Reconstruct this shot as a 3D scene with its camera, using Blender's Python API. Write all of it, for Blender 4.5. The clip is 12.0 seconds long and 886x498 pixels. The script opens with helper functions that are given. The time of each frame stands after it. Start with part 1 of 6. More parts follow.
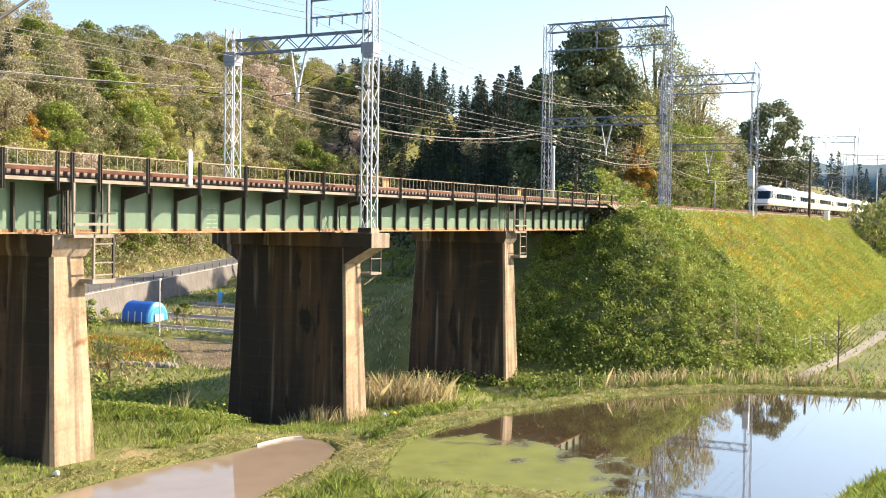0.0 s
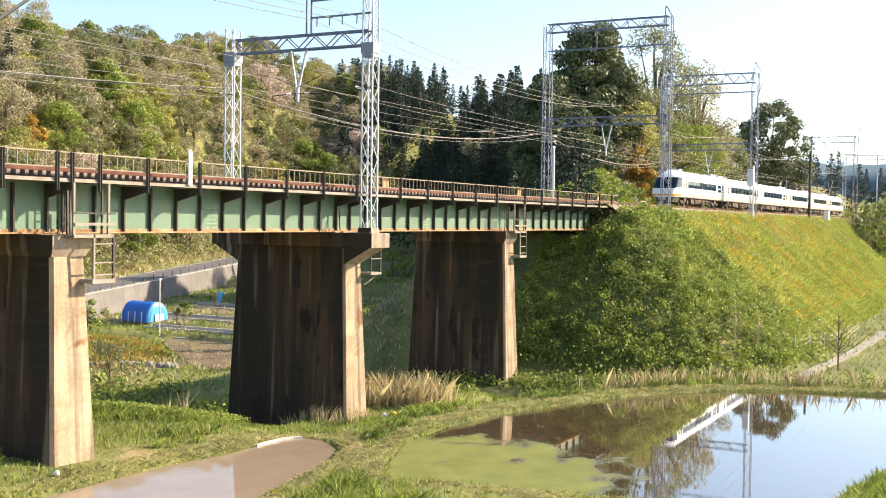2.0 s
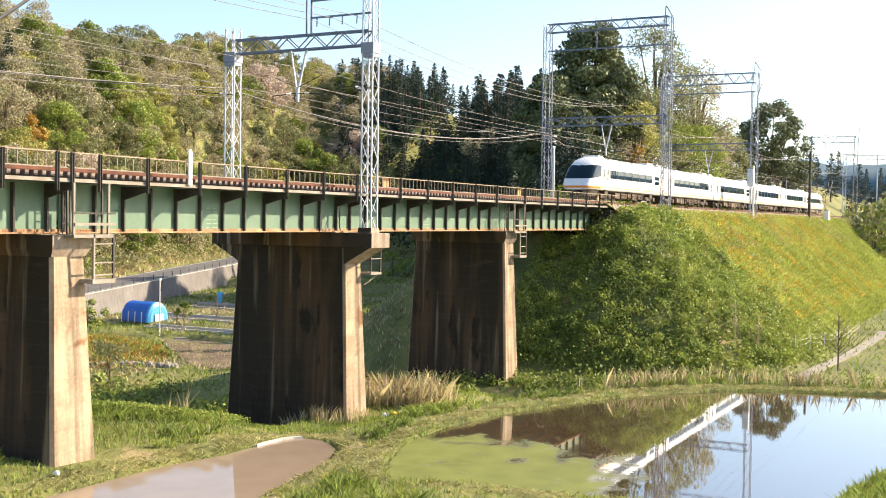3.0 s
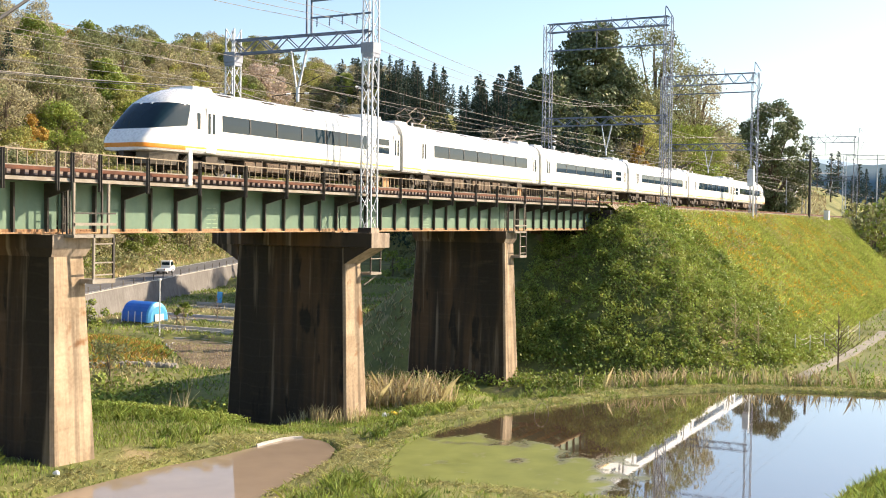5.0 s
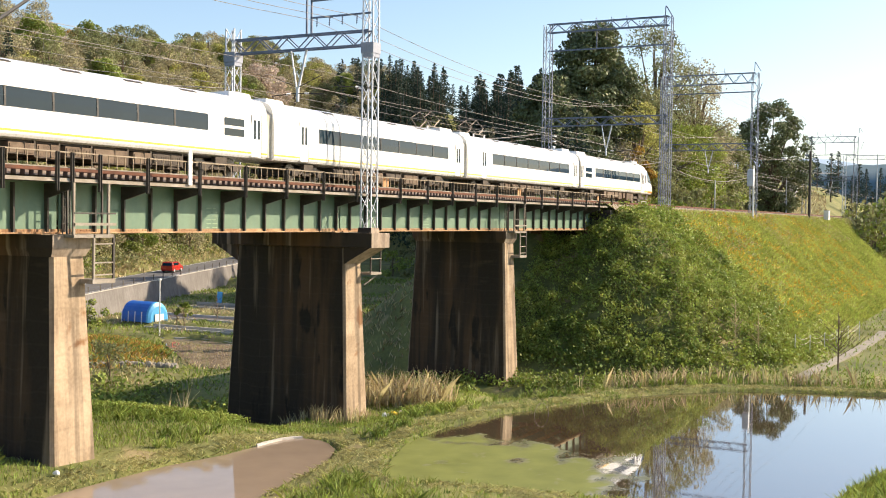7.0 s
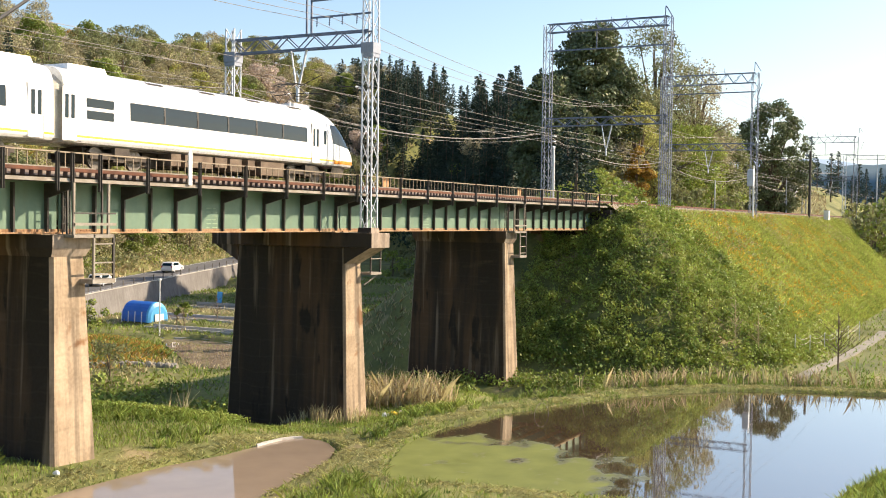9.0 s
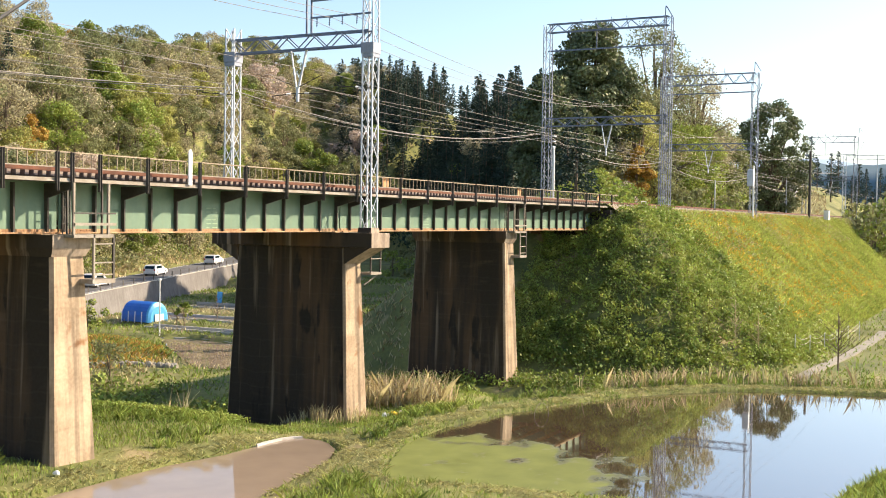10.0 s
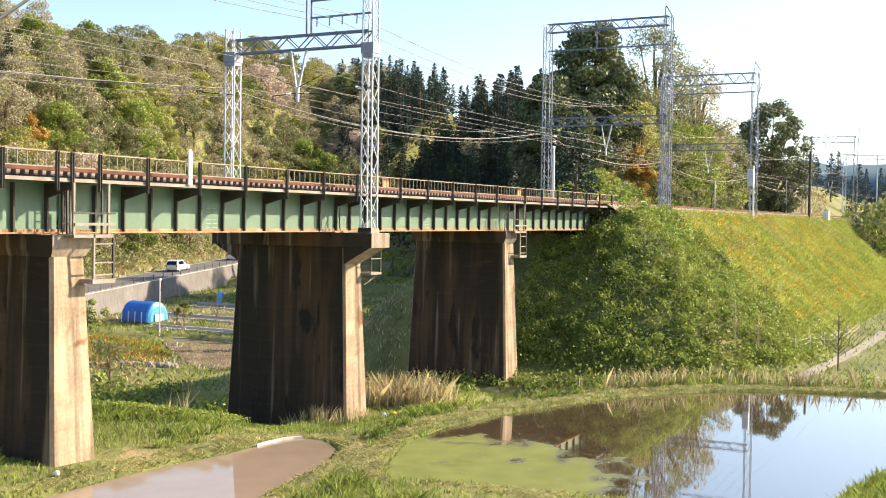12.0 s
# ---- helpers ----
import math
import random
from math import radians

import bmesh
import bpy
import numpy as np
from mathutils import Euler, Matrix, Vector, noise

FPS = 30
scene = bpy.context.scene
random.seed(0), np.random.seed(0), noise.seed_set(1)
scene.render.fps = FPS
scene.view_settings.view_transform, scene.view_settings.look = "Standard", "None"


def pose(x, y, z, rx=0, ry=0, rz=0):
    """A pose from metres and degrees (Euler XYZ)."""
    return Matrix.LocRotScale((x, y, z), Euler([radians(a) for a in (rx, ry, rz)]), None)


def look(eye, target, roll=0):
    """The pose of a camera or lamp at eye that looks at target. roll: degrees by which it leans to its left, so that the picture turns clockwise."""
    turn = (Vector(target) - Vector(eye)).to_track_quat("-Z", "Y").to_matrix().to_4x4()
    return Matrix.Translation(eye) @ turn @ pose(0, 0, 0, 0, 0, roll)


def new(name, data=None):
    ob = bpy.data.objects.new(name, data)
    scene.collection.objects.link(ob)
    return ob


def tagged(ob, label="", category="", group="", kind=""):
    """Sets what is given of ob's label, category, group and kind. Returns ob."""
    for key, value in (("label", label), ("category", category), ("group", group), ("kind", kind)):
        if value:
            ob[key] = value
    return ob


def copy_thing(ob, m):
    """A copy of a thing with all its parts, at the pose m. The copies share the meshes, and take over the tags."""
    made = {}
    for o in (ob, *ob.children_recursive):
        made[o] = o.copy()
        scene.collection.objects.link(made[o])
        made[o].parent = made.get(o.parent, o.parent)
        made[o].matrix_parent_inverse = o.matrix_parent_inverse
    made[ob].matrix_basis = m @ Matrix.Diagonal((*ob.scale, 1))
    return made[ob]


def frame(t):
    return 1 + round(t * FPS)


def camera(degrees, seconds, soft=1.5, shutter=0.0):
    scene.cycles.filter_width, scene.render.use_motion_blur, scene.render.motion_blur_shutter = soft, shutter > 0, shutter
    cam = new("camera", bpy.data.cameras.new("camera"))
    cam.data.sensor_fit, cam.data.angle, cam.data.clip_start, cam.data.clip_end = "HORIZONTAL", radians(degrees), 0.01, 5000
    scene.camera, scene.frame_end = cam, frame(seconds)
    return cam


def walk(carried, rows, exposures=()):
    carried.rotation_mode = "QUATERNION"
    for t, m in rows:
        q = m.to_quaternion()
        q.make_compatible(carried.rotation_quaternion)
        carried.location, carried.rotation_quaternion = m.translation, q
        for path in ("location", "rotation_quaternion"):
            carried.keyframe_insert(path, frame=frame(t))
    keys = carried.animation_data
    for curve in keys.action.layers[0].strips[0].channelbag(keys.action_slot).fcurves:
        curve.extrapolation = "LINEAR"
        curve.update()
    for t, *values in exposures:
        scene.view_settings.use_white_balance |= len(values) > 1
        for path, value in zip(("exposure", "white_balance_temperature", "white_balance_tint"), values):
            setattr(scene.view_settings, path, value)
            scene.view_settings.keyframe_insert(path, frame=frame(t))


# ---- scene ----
# x runs along the railway away from the viewer, y to the far side, z = 0 is the top of the rails;
# the near side of the running train is y = 0.
EYE = (0.0, -31.27, -1.75)
cam = camera(43.68, 12.0, soft=1.0)
walk(cam, [(0.0, look(EYE, (88.719, 14.792, -4.450), 0.82)), (12.0, look(EYE, (88.719, 14.792, -4.450), 0.82))],
     exposures=[(0.0, 1.2), (3.2, 1.2), (5.0, 0.98), (6.0, 0.86), (7.2, 0.80), (8.8, 0.83), (9.6, 0.95), (11.0, 1.17), (12.0, 1.2)])

# ---- world and sun ----
SUN_EL, SUN_AZ = radians(30), radians(-46)      # azimuth from +x towards +y
world = bpy.data.worlds.new("sky")
scene.world = world
world.use_nodes = True
wn = world.node_tree
wn.nodes.clear()
sky = wn.nodes.new("ShaderNodeTexSky")
sky.sky_type, sky.sun_disc = "NISHITA", False
sky.sun_elevation, sky.sun_rotation = SUN_EL, radians(90) - SUN_AZ
sky.air_density, sky.dust_density, sky.ozone_density = 0.95, 1.2, 1.2
wbg = wn.nodes.new("ShaderNodeBackground")
wbg.inputs["Strength"].default_value = 0.125
wout = wn.nodes.new("ShaderNodeOutputWorld")
wn.links.new(sky.outputs[0], wbg.inputs[0])
wn.links.new(wbg.outputs[0], wout.inputs[0])
sun = new("sun", bpy.data.lights.new("sun", "SUN"))
sun.data.energy, sun.data.angle, sun.data.color = 5.0, radians(0.5), (1.0, 0.81, 0.585)
sun_way = Vector((math.cos(SUN_AZ) * math.cos(SUN_EL), math.sin(SUN_AZ) * math.cos(SUN_EL), math.sin(SUN_EL)))
sun.matrix_world = look(tuple(sun_way * 200), (0, 0, 0))


# ---- materials ----
def surface(name, low, high, scale=1.0, rough=0.8, metal=0.0, bump=0.2, fine=8.0, streak=None, spots=None, pours=0.0, shade_and_runoff=None,
            through_light=0.0, vary=0.0, island=False, spec=0.5, bump_dist=0.02, mid=(0.35, 0.65)):
    """Two colours mixed by coarse and fine noise, with relief. streak = (colour, amount): stains that run down;
    spots = (colour, scale, threshold): patches; through_light: share of translucent light, for leaves;
    vary: brightness that differs from piece to piece."""
    m = bpy.data.materials.new(name)
    m.use_nodes = True
    nt = m.node_tree
    nt.nodes.clear()
    n, link = nt.nodes.new, nt.links.new

    def math_node(op, a, b):
        k = n("ShaderNodeMath")
        k.operation = op
        for i, v in enumerate((a, b)):
            if isinstance(v, (int, float)):
                k.inputs[i].default_value = v
            else:
                link(v, k.inputs[i])
        return k.outputs[0]

    def mix(f, a, b):
        k = n("ShaderNodeMix")
        k.data_type = "RGBA"
        for s, v in ((k.inputs[0], f), (k.inputs[6], a), (k.inputs[7], b)):
            if isinstance(v, tuple):
                s.default_value = (*v, 1)
            elif isinstance(v, (int, float)):
                s.default_value = v
            else:
                link(v, s)
        return k.outputs[2]

    def ramp(v, a, b):
        k = n("ShaderNodeMapRange")
        link(v, k.inputs[0])
        k.inputs[1].default_value, k.inputs[2].default_value = a, b
        return k.outputs[0]

    def noise_node(s, detail=4.0, vec=None):
        k = n("ShaderNodeTexNoise")
        k.inputs["Scale"].default_value, k.inputs["Detail"].default_value = s, detail
        link(vec or pos, k.inputs["Vector"])
        return k.outputs[0]

    geo = n("ShaderNodeNewGeometry")
    tex = n("ShaderNodeTexCoord")
    pos = tex.outputs["Object"]
    coarse, grain = noise_node(scale), noise_node(scale * fine, 6.0)
    both = math_node("ADD", math_node("MULTIPLY", coarse, 0.62), math_node("MULTIPLY", grain, 0.38))
    colour = mix(ramp(both, *mid), low, high)
    if spots:
        colour = mix(ramp(noise_node(spots[1], 5.0), spots[2], spots[2] + 0.08), colour, spots[0])
    if streak:
        mp = n("ShaderNodeMapping")
        mp.inputs["Scale"].default_value = (2.6, 2.6, 0.10)
        link(pos, mp.inputs[0])
        run = noise_node(1.0, 6.0, mp.outputs[0])
        s = ramp(run, 0.46, 0.64)
        if shade_and_runoff:      # broad faces: shade painted near black, with the dripping water's stains in it
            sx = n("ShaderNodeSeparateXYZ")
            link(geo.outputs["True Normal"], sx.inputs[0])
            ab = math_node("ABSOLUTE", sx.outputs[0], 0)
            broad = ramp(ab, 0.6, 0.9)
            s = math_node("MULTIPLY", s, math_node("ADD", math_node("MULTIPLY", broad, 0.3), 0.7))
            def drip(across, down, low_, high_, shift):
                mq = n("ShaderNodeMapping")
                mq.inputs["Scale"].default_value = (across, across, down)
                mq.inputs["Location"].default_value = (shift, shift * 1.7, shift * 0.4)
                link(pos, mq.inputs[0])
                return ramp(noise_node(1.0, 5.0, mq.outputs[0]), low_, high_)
            shaded_film = mix(drip(0.55, 0.10, 0.45, 0.60, 3.1), shade_and_runoff, tuple(c * k for c, k in zip(shade_and_runoff, (3.8, 2.9, 2.2))))
            shaded_film = mix(math_node("MULTIPLY", drip(1.9, 0.10, 0.58, 0.69, 9.4), 0.8), shaded_film, tuple(c * k for c, k in zip(shade_and_runoff, (10.5, 11.0, 11.5))))
            shaded_film = mix(math_node("MULTIPLY", drip(0.3, 1.2, 0.62, 0.74, 5.2), 0.28), shaded_film, tuple(c * k for c, k in zip(shade_and_runoff, (8.0, 7.4, 7.0))))
            shaded_film = mix(drip(1.1, 0.30, 0.60, 0.66, 14.7), shaded_film, tuple(c * 0.4 for c in shade_and_runoff))
            colour = mix(math_node("MULTIPLY", broad, 0.985), colour, shaded_film)
        colour = mix(math_node("MULTIPLY", s, streak[1]), colour, streak[0])
    if pours:           # faint level lines left by the formwork lifts
        wv = n("ShaderNodeTexWave")
        wv.wave_type, wv.bands_direction = "BANDS", "Z"
        wv.inputs["Scale"].default_value, wv.inputs["Distortion"].default_value, wv.inputs["Detail"].default_value = 0.36, 2.5, 4.0
        wv.inputs["Detail Scale"].default_value = 1.4
        link(pos, wv.inputs["Vector"])
        colour = mix(math_node("MULTIPLY", ramp(wv.outputs["Fac"], 0.965, 1.0), pours * 0.2), colour, (0.42, 0.37, 0.31))
        colour = mix(math_node("MULTIPLY", ramp(wv.outputs["Fac"], 0.05, 0.0), pours), colour, (0.05, 0.035, 0.025))
    if vary:
        r = geo.outputs["Random Per Island"]
        if not island:
            oi = n("ShaderNodeObjectInfo")
            r = oi.outputs["Random"]
        hsv = n("ShaderNodeHueSaturation")
        link(colour, hsv.inputs["Color"])
        link(math_node("ADD", math_node("MULTIPLY", r, 2 * vary), 1 - vary), hsv.inputs["Value"])
        link(math_node("ADD", math_node("MULTIPLY", r, vary * 0.12), 0.5 - vary * 0.06), hsv.inputs["Hue"])
        colour = hsv.outputs[0]
    p = n("ShaderNodeBsdfPrincipled")
    link(colour, p.inputs["Base Color"])
    p.inputs["Metallic"].default_value = metal
    p.inputs["Specular IOR Level"].default_value = spec
    link(math_node("ADD", math_node("MULTIPLY", grain, 0.3), rough - 0.15), p.inputs["Roughness"])
    if bump:
        b = n("ShaderNodeBump")
        b.inputs["Strength"].default_value, b.inputs["Distance"].default_value = bump, bump_dist
        link(both, b.inputs["Height"])
        link(b.outputs[0], p.inputs["Normal"])
    out = n("ShaderNodeOutputMaterial")
    if through_light:
        tr = n("ShaderNodeBsdfTranslucent")
        link(colour, tr.inputs[0])
        ms = n("ShaderNodeMixShader")
        ms.inputs[0].default_value = through_light
        link(p.outputs[0], ms.inputs[1])
        link(tr.outputs[0], ms.inputs[2])
        link(ms.outputs[0], out.inputs[0])
    else:
        link(p.outputs[0], out.inputs[0])
    return m


def gloss(name, colour, rough, metal=0.0, spec=0.5, coat=0.0):
    m = surface(name, tuple(c * 0.93 for c in colour), tuple(min(1, c * 1.05) for c in colour), 0.7, rough + 0.0, metal, 0.03, 12.0, spec=spec)
    m.node_tree.nodes["Principled BSDF"].inputs["Coat Weight"].default_value = coat
    return m


# pier and cap concrete: shade of the broad faces is in the colour, besides stains
CONCRETE = surface("old_concrete", (0.27, 0.195, 0.125), (0.48, 0.37, 0.255), 0.7, 0.9, bump=0.5, fine=11, pours=0.09, shade_and_runoff=(0.023, 0.0165, 0.0115),
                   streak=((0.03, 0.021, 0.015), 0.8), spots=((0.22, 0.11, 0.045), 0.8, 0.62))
CAP_CONCRETE = surface("cap_concrete", (0.24, 0.18, 0.13), (0.42, 0.35, 0.28), 0.8, 0.9, bump=0.4, streak=((0.05, 0.036, 0.028), 0.6), shade_and_runoff=(0.04, 0.029, 0.022))
GREEN_STEEL = surface("green_paint", (0.095, 0.17, 0.12), (0.145, 0.232, 0.162), 0.6, 0.6, bump=0.1, fine=10, streak=((0.13, 0.19, 0.12), 0.45))
RUST = surface("rusty_flange", (0.22, 0.11, 0.05), (0.48, 0.33, 0.19), 1.6, 0.85, bump=0.3, fine=8)
DARK_STEEL = surface("dark_steel", (0.03, 0.026, 0.023), (0.075, 0.066, 0.056), 1.2, 0.7, bump=0.15)
RAIL_RUST = surface("rail_rust", (0.075, 0.026, 0.013), (0.17, 0.06, 0.03), 2.0, 0.8, bump=0.2)
SLEEPER = surface("sleeper_timber", (0.13, 0.09, 0.07), (0.30, 0.24, 0.20), 3.0, 0.85, bump=0.3, vary=0.25)
RAILING = surface("railing_paint", (0.19, 0.145, 0.095), (0.32, 0.26, 0.185), 1.5, 0.6, bump=0.1)
DECK_EDGE = surface("deck_edge", (0.19, 0.165, 0.135), (0.34, 0.305, 0.26), 1.3, 0.7, bump=0.2, streak=((0.2, 0.15, 0.1), 0.4))
GALV = surface("galvanised_steel", (0.42, 0.46, 0.52), (0.60, 0.64, 0.70), 1.4, 0.5, 0.25, bump=0.05)
MAST_GREY = surface("mast_grey", (0.19, 0.215, 0.275), (0.29, 0.315, 0.38), 1.4, 0.5, 0.25, bump=0.05)
MAST_BLUE = surface("mast_blue_grey", (0.11, 0.135, 0.20), (0.19, 0.225, 0.31), 1.4, 0.5, 0.2, bump=0.05)
WIRE = surface("wire", (0.20, 0.19, 0.18), (0.30, 0.28, 0.26), 2.0, 0.5, 0.4, bump=0)
CABLE = surface("black_cable", (0.02, 0.02, 0.02), (0.05, 0.05, 0.05), 2.0, 0.6, bump=0)
PORCELAIN = gloss("porcelain", (0.85, 0.85, 0.86), 0.25)
WHITE_PAINT = gloss("white_paint", (0.80, 0.80, 0.78), 0.45)
TRAIN_WHITE = gloss("train_white", (0.82, 0.81, 0.79), 0.28, coat=0.3)
TRAIN_CREAM = gloss("train_cream", (0.70, 0.62, 0.48), 0.3)
TRAIN_YELLOW = gloss("train_yellow", (0.85, 0.55, 0.04), 0.3)
TRAIN_ORANGE = gloss("train_orange", (0.72, 0.26, 0.03), 0.3)
TRAIN_GLASS = gloss("train_glass", (0.008, 0.022, 0.034), 0.03, spec=0.25)
pane_shader = TRAIN_GLASS.node_tree.nodes["Principled BSDF"]
TRAIN_GLASS.node_tree.links.remove(pane_shader.inputs["Roughness"].links[0])
pane_shader.inputs["Roughness"].default_value = 0.015
TRAIN_GREY = surface("gangway_grey", (0.36, 0.34, 0.29), (0.50, 0.48, 0.42), 2.0, 0.7, bump=0.1)
UNDER = surface("underframe_brown", (0.085, 0.058, 0.04), (0.20, 0.145, 0.10), 2.5, 0.85, bump=0.2)
UNDER_DARK = surface("underframe_dark", (0.04, 0.03, 0.025), (0.10, 0.08, 0.06), 2.5, 0.8, bump=0.2)
WHEEL = surface("wheel_steel", (0.10, 0.088, 0.075), (0.21, 0.19, 0.165), 3, 0.5, 0.6, bump=0.1)
ASPHALT = surface("asphalt", (0.10, 0.10, 0.105), (0.15, 0.15, 0.155), 0.6, 0.9, bump=0.2, fine=20)
WALL_CONCRETE = surface("retaining_concrete", (0.15, 0.14, 0.135), (0.23, 0.22, 0.215), 0.5, 0.9, bump=0.3, streak=((0.12, 0.11, 0.10), 0.5))
PATH_CONCRETE = surface("path_concrete", (0.22, 0.20, 0.16), (0.34, 0.31, 0.26), 1.0, 0.9, bump=0.3)
KERB = surface("pale_concrete", (0.42, 0.40, 0.36), (0.60, 0.57, 0.52), 1.0, 0.9, bump=0.3)
SOIL_GRASS = surface("grassy_ground", (0.075, 0.092, 0.023), (0.215, 0.215, 0.063), 0.25, 0.95, bump=0.6, fine=14,
                     spots=((0.30, 0.24, 0.12), 0.35, 0.60), bump_dist=0.1)
GRASS = surface("grass_blades", (0.115, 0.18, 0.029), (0.35, 0.405, 0.09), 0.35, 0.7, bump=0, vary=0.35, island=True, through_light=0.35)
# grass blades again, brighter: the embankment's sunlight is put into this colour
SUN_BRIGHT_GRASS = surface("bank_grass", (0.22, 0.28, 0.045), (0.52, 0.55, 0.135), 0.35, 0.7, bump=0, vary=0.35, island=True, through_light=0.35)
STRAW = surface("dry_grass", (0.36, 0.29, 0.15), (0.62, 0.54, 0.33), 1.0, 0.8, bump=0, vary=0.3, island=True, through_light=0.25)
MOWN = surface("mown_grass", (0.33, 0.32, 0.12), (0.60, 0.56, 0.27), 1.0, 0.8, bump=0, vary=0.25, island=True, through_light=0.3)
FLOWER = surface("orange_flowers", (0.48, 0.30, 0.03), (0.66, 0.46, 0.07), 1.0, 0.7, bump=0, vary=0.3, island=True, through_light=0.3)
BUSH = surface("bush_leaves", (0.11, 0.165, 0.03), (0.36, 0.40, 0.08), 0.3, 0.65, bump=0, vary=0.4, island=True, through_light=0.3)
BUSH_LIGHT = surface("spring_leaves", (0.18, 0.25, 0.04), (0.38, 0.43, 0.10), 0.3, 0.65, bump=0, vary=0.3, island=True, through_light=0.4)
LEAF_OLIVE = surface("olive_leaves", (0.165, 0.182, 0.075), (0.36, 0.36, 0.175), 0.12, 0.7, bump=0, vary=0.38, island=True, through_light=0.35)
LEAF_BUFF = surface("budding_leaves", (0.29, 0.255, 0.15), (0.50, 0.455, 0.285), 0.12, 0.75, bump=0, vary=0.38, island=True, through_light=0.35)
LEAF_YELLOW = surface("yellow_leaves", (0.32, 0.32, 0.085), (0.52, 0.50, 0.18), 0.15, 0.7, bump=0, vary=0.38, island=True, through_light=0.4)
LEAF_PINK = surface("cherry_blossom", (0.45, 0.36, 0.30), (0.66, 0.56, 0.48), 0.15, 0.75, bump=0, vary=0.25, island=True, through_light=0.35)
LEAF_ORANGE = surface("orange_leaves", (0.36, 0.22, 0.04), (0.50, 0.32, 0.07), 0.2, 0.7, bump=0, vary=0.3, island=True, through_light=0.35)
CONIFER = surface("conifer_needles", (0.018, 0.036, 0.026), (0.045, 0.078, 0.046), 0.2, 0.75, bump=0, vary=0.4, island=True, through_light=0.12)
OAK_LEAF = surface("evergreen_leaves", (0.075, 0.10, 0.045), (0.20, 0.225, 0.10), 0.25, 0.65, bump=0, vary=0.4, island=True, through_light=0.2)
BARK = surface("bark", (0.09, 0.065, 0.045), (0.20, 0.155, 0.11), 2.0, 0.95, bump=0.6, fine=6)
BLUE_TARP = gloss("blue_tarp", (0.02, 0.16, 0.62), 0.4)
LIGHT_TARP = gloss("light_blue_tarp", (0.10, 0.40, 0.75), 0.4)
MUD = surface("mud", (0.12, 0.09, 0.055), (0.20, 0.155, 0.10), 0.8, 0.6, bump=0.3)
# backdrop colours with the blue haze of distance mixed in
HAZED_WOODS = surface("hazed_woods", (0.07, 0.13, 0.17), (0.12, 0.19, 0.24), 0.02, 1.0, bump=0)
HAZED_RIDGE = surface("hazed_ridge", (0.36, 0.48, 0.62), (0.40, 0.52, 0.66), 0.004, 1.0, bump=0)


def water_surface(name, clear, scum, centre, reach, amount, ior=2.3):
    m = surface(name, clear, tuple(c * 1.25 for c in clear), 0.15, 0.2, 0.0, 0.0, 6)
    nt = m.node_tree
    n, link = nt.nodes.new, nt.links.new
    p = nt.nodes["Principled BSDF"]
    colour = p.inputs["Base Color"].links[0].from_socket
    for k in list(p.inputs["Roughness"].links):
        nt.links.remove(k)
    p.inputs["IOR"].default_value = ior
    tex = n("ShaderNodeTexCoord")
    mp = n("ShaderNodeMapping")
    mp.inputs["Location"].default_value = (-centre[0], -centre[1], -centre[2])
    link(tex.outputs["Object"], mp.inputs[0])
    near = n("ShaderNodeVectorMath")
    near.operation = "LENGTH"
    link(mp.outputs[0], near.inputs[0])
    far = n("ShaderNodeMapRange")
    link(near.outputs["Value"], far.inputs[0])
    far.inputs[1].default_value, far.inputs[2].default_value = reach * 0.55, reach * 1.25
    far.inputs[3].default_value, far.inputs[4].default_value = amount, -0.25
    nz = n("ShaderNodeTexNoise")
    nz.inputs["Scale"].default_value, nz.inputs["Detail"].default_value = 0.8, 10.0
    drift = n("ShaderNodeMapping")
    drift.inputs["Rotation"].default_value, drift.inputs["Scale"].default_value = (0, 0, 0.5), (0.9, 1.1, 1.0)
    link(tex.outputs["Object"], drift.inputs[0])
    link(drift.outputs[0], nz.inputs["Vector"])
    add = n("ShaderNodeMath")
    link(far.outputs[0], add.inputs[0])
    link(nz.outputs[0], add.inputs[1])
    cover = n("ShaderNodeMapRange")
    link(add.outputs[0], cover.inputs[0])
    cover.inputs[1].default_value, cover.inputs[2].default_value = 0.62, 0.82
    mixc = n("ShaderNodeMix")
    mixc.data_type = "RGBA"
    link(cover.outputs[0], mixc.inputs[0])
    link(colour, mixc.inputs[6])
    tone = n("ShaderNodeTexNoise")
    tone.inputs["Scale"].default_value, tone.inputs["Detail"].default_value = 0.9, 9.0
    link(tex.outputs["Object"], tone.inputs["Vector"])
    mat_tone = n("ShaderNodeMix")
    mat_tone.data_type = "RGBA"
    link(tone.outputs[0], mat_tone.inputs[0])
    mat_tone.inputs[6].default_value, mat_tone.inputs[7].default_value = (*[c * 0.55 for c in scum], 1), (*[c * 1.15 + 0.03 for c in scum], 1)
    link(mat_tone.outputs[2], mixc.inputs[7])
    link(mixc.outputs[2], p.inputs["Base Color"])
    rg = n("ShaderNodeMapRange")
    link(cover.outputs[0], rg.inputs[0])
    rg.inputs[3].default_value, rg.inputs[4].default_value = 0.015, 0.6
    link(rg.outputs[0], p.inputs["Roughness"])
    sp = n("ShaderNodeMapRange")
    link(cover.outputs[0], sp.inputs[0])
    sp.inputs[3].default_value, sp.inputs[4].default_value = 0.5, 0.06
    link(sp.outputs[0], p.inputs["Specular IOR Level"])
    clear_top = n("ShaderNodeMapRange")
    link(cover.outputs[0], clear_top.inputs[0])
    clear_top.inputs[3].default_value, clear_top.inputs[4].default_value = (0.6 if ior > 2 else 0.0), 0.0
    link(clear_top.outputs[0], p.inputs["Coat Weight"])
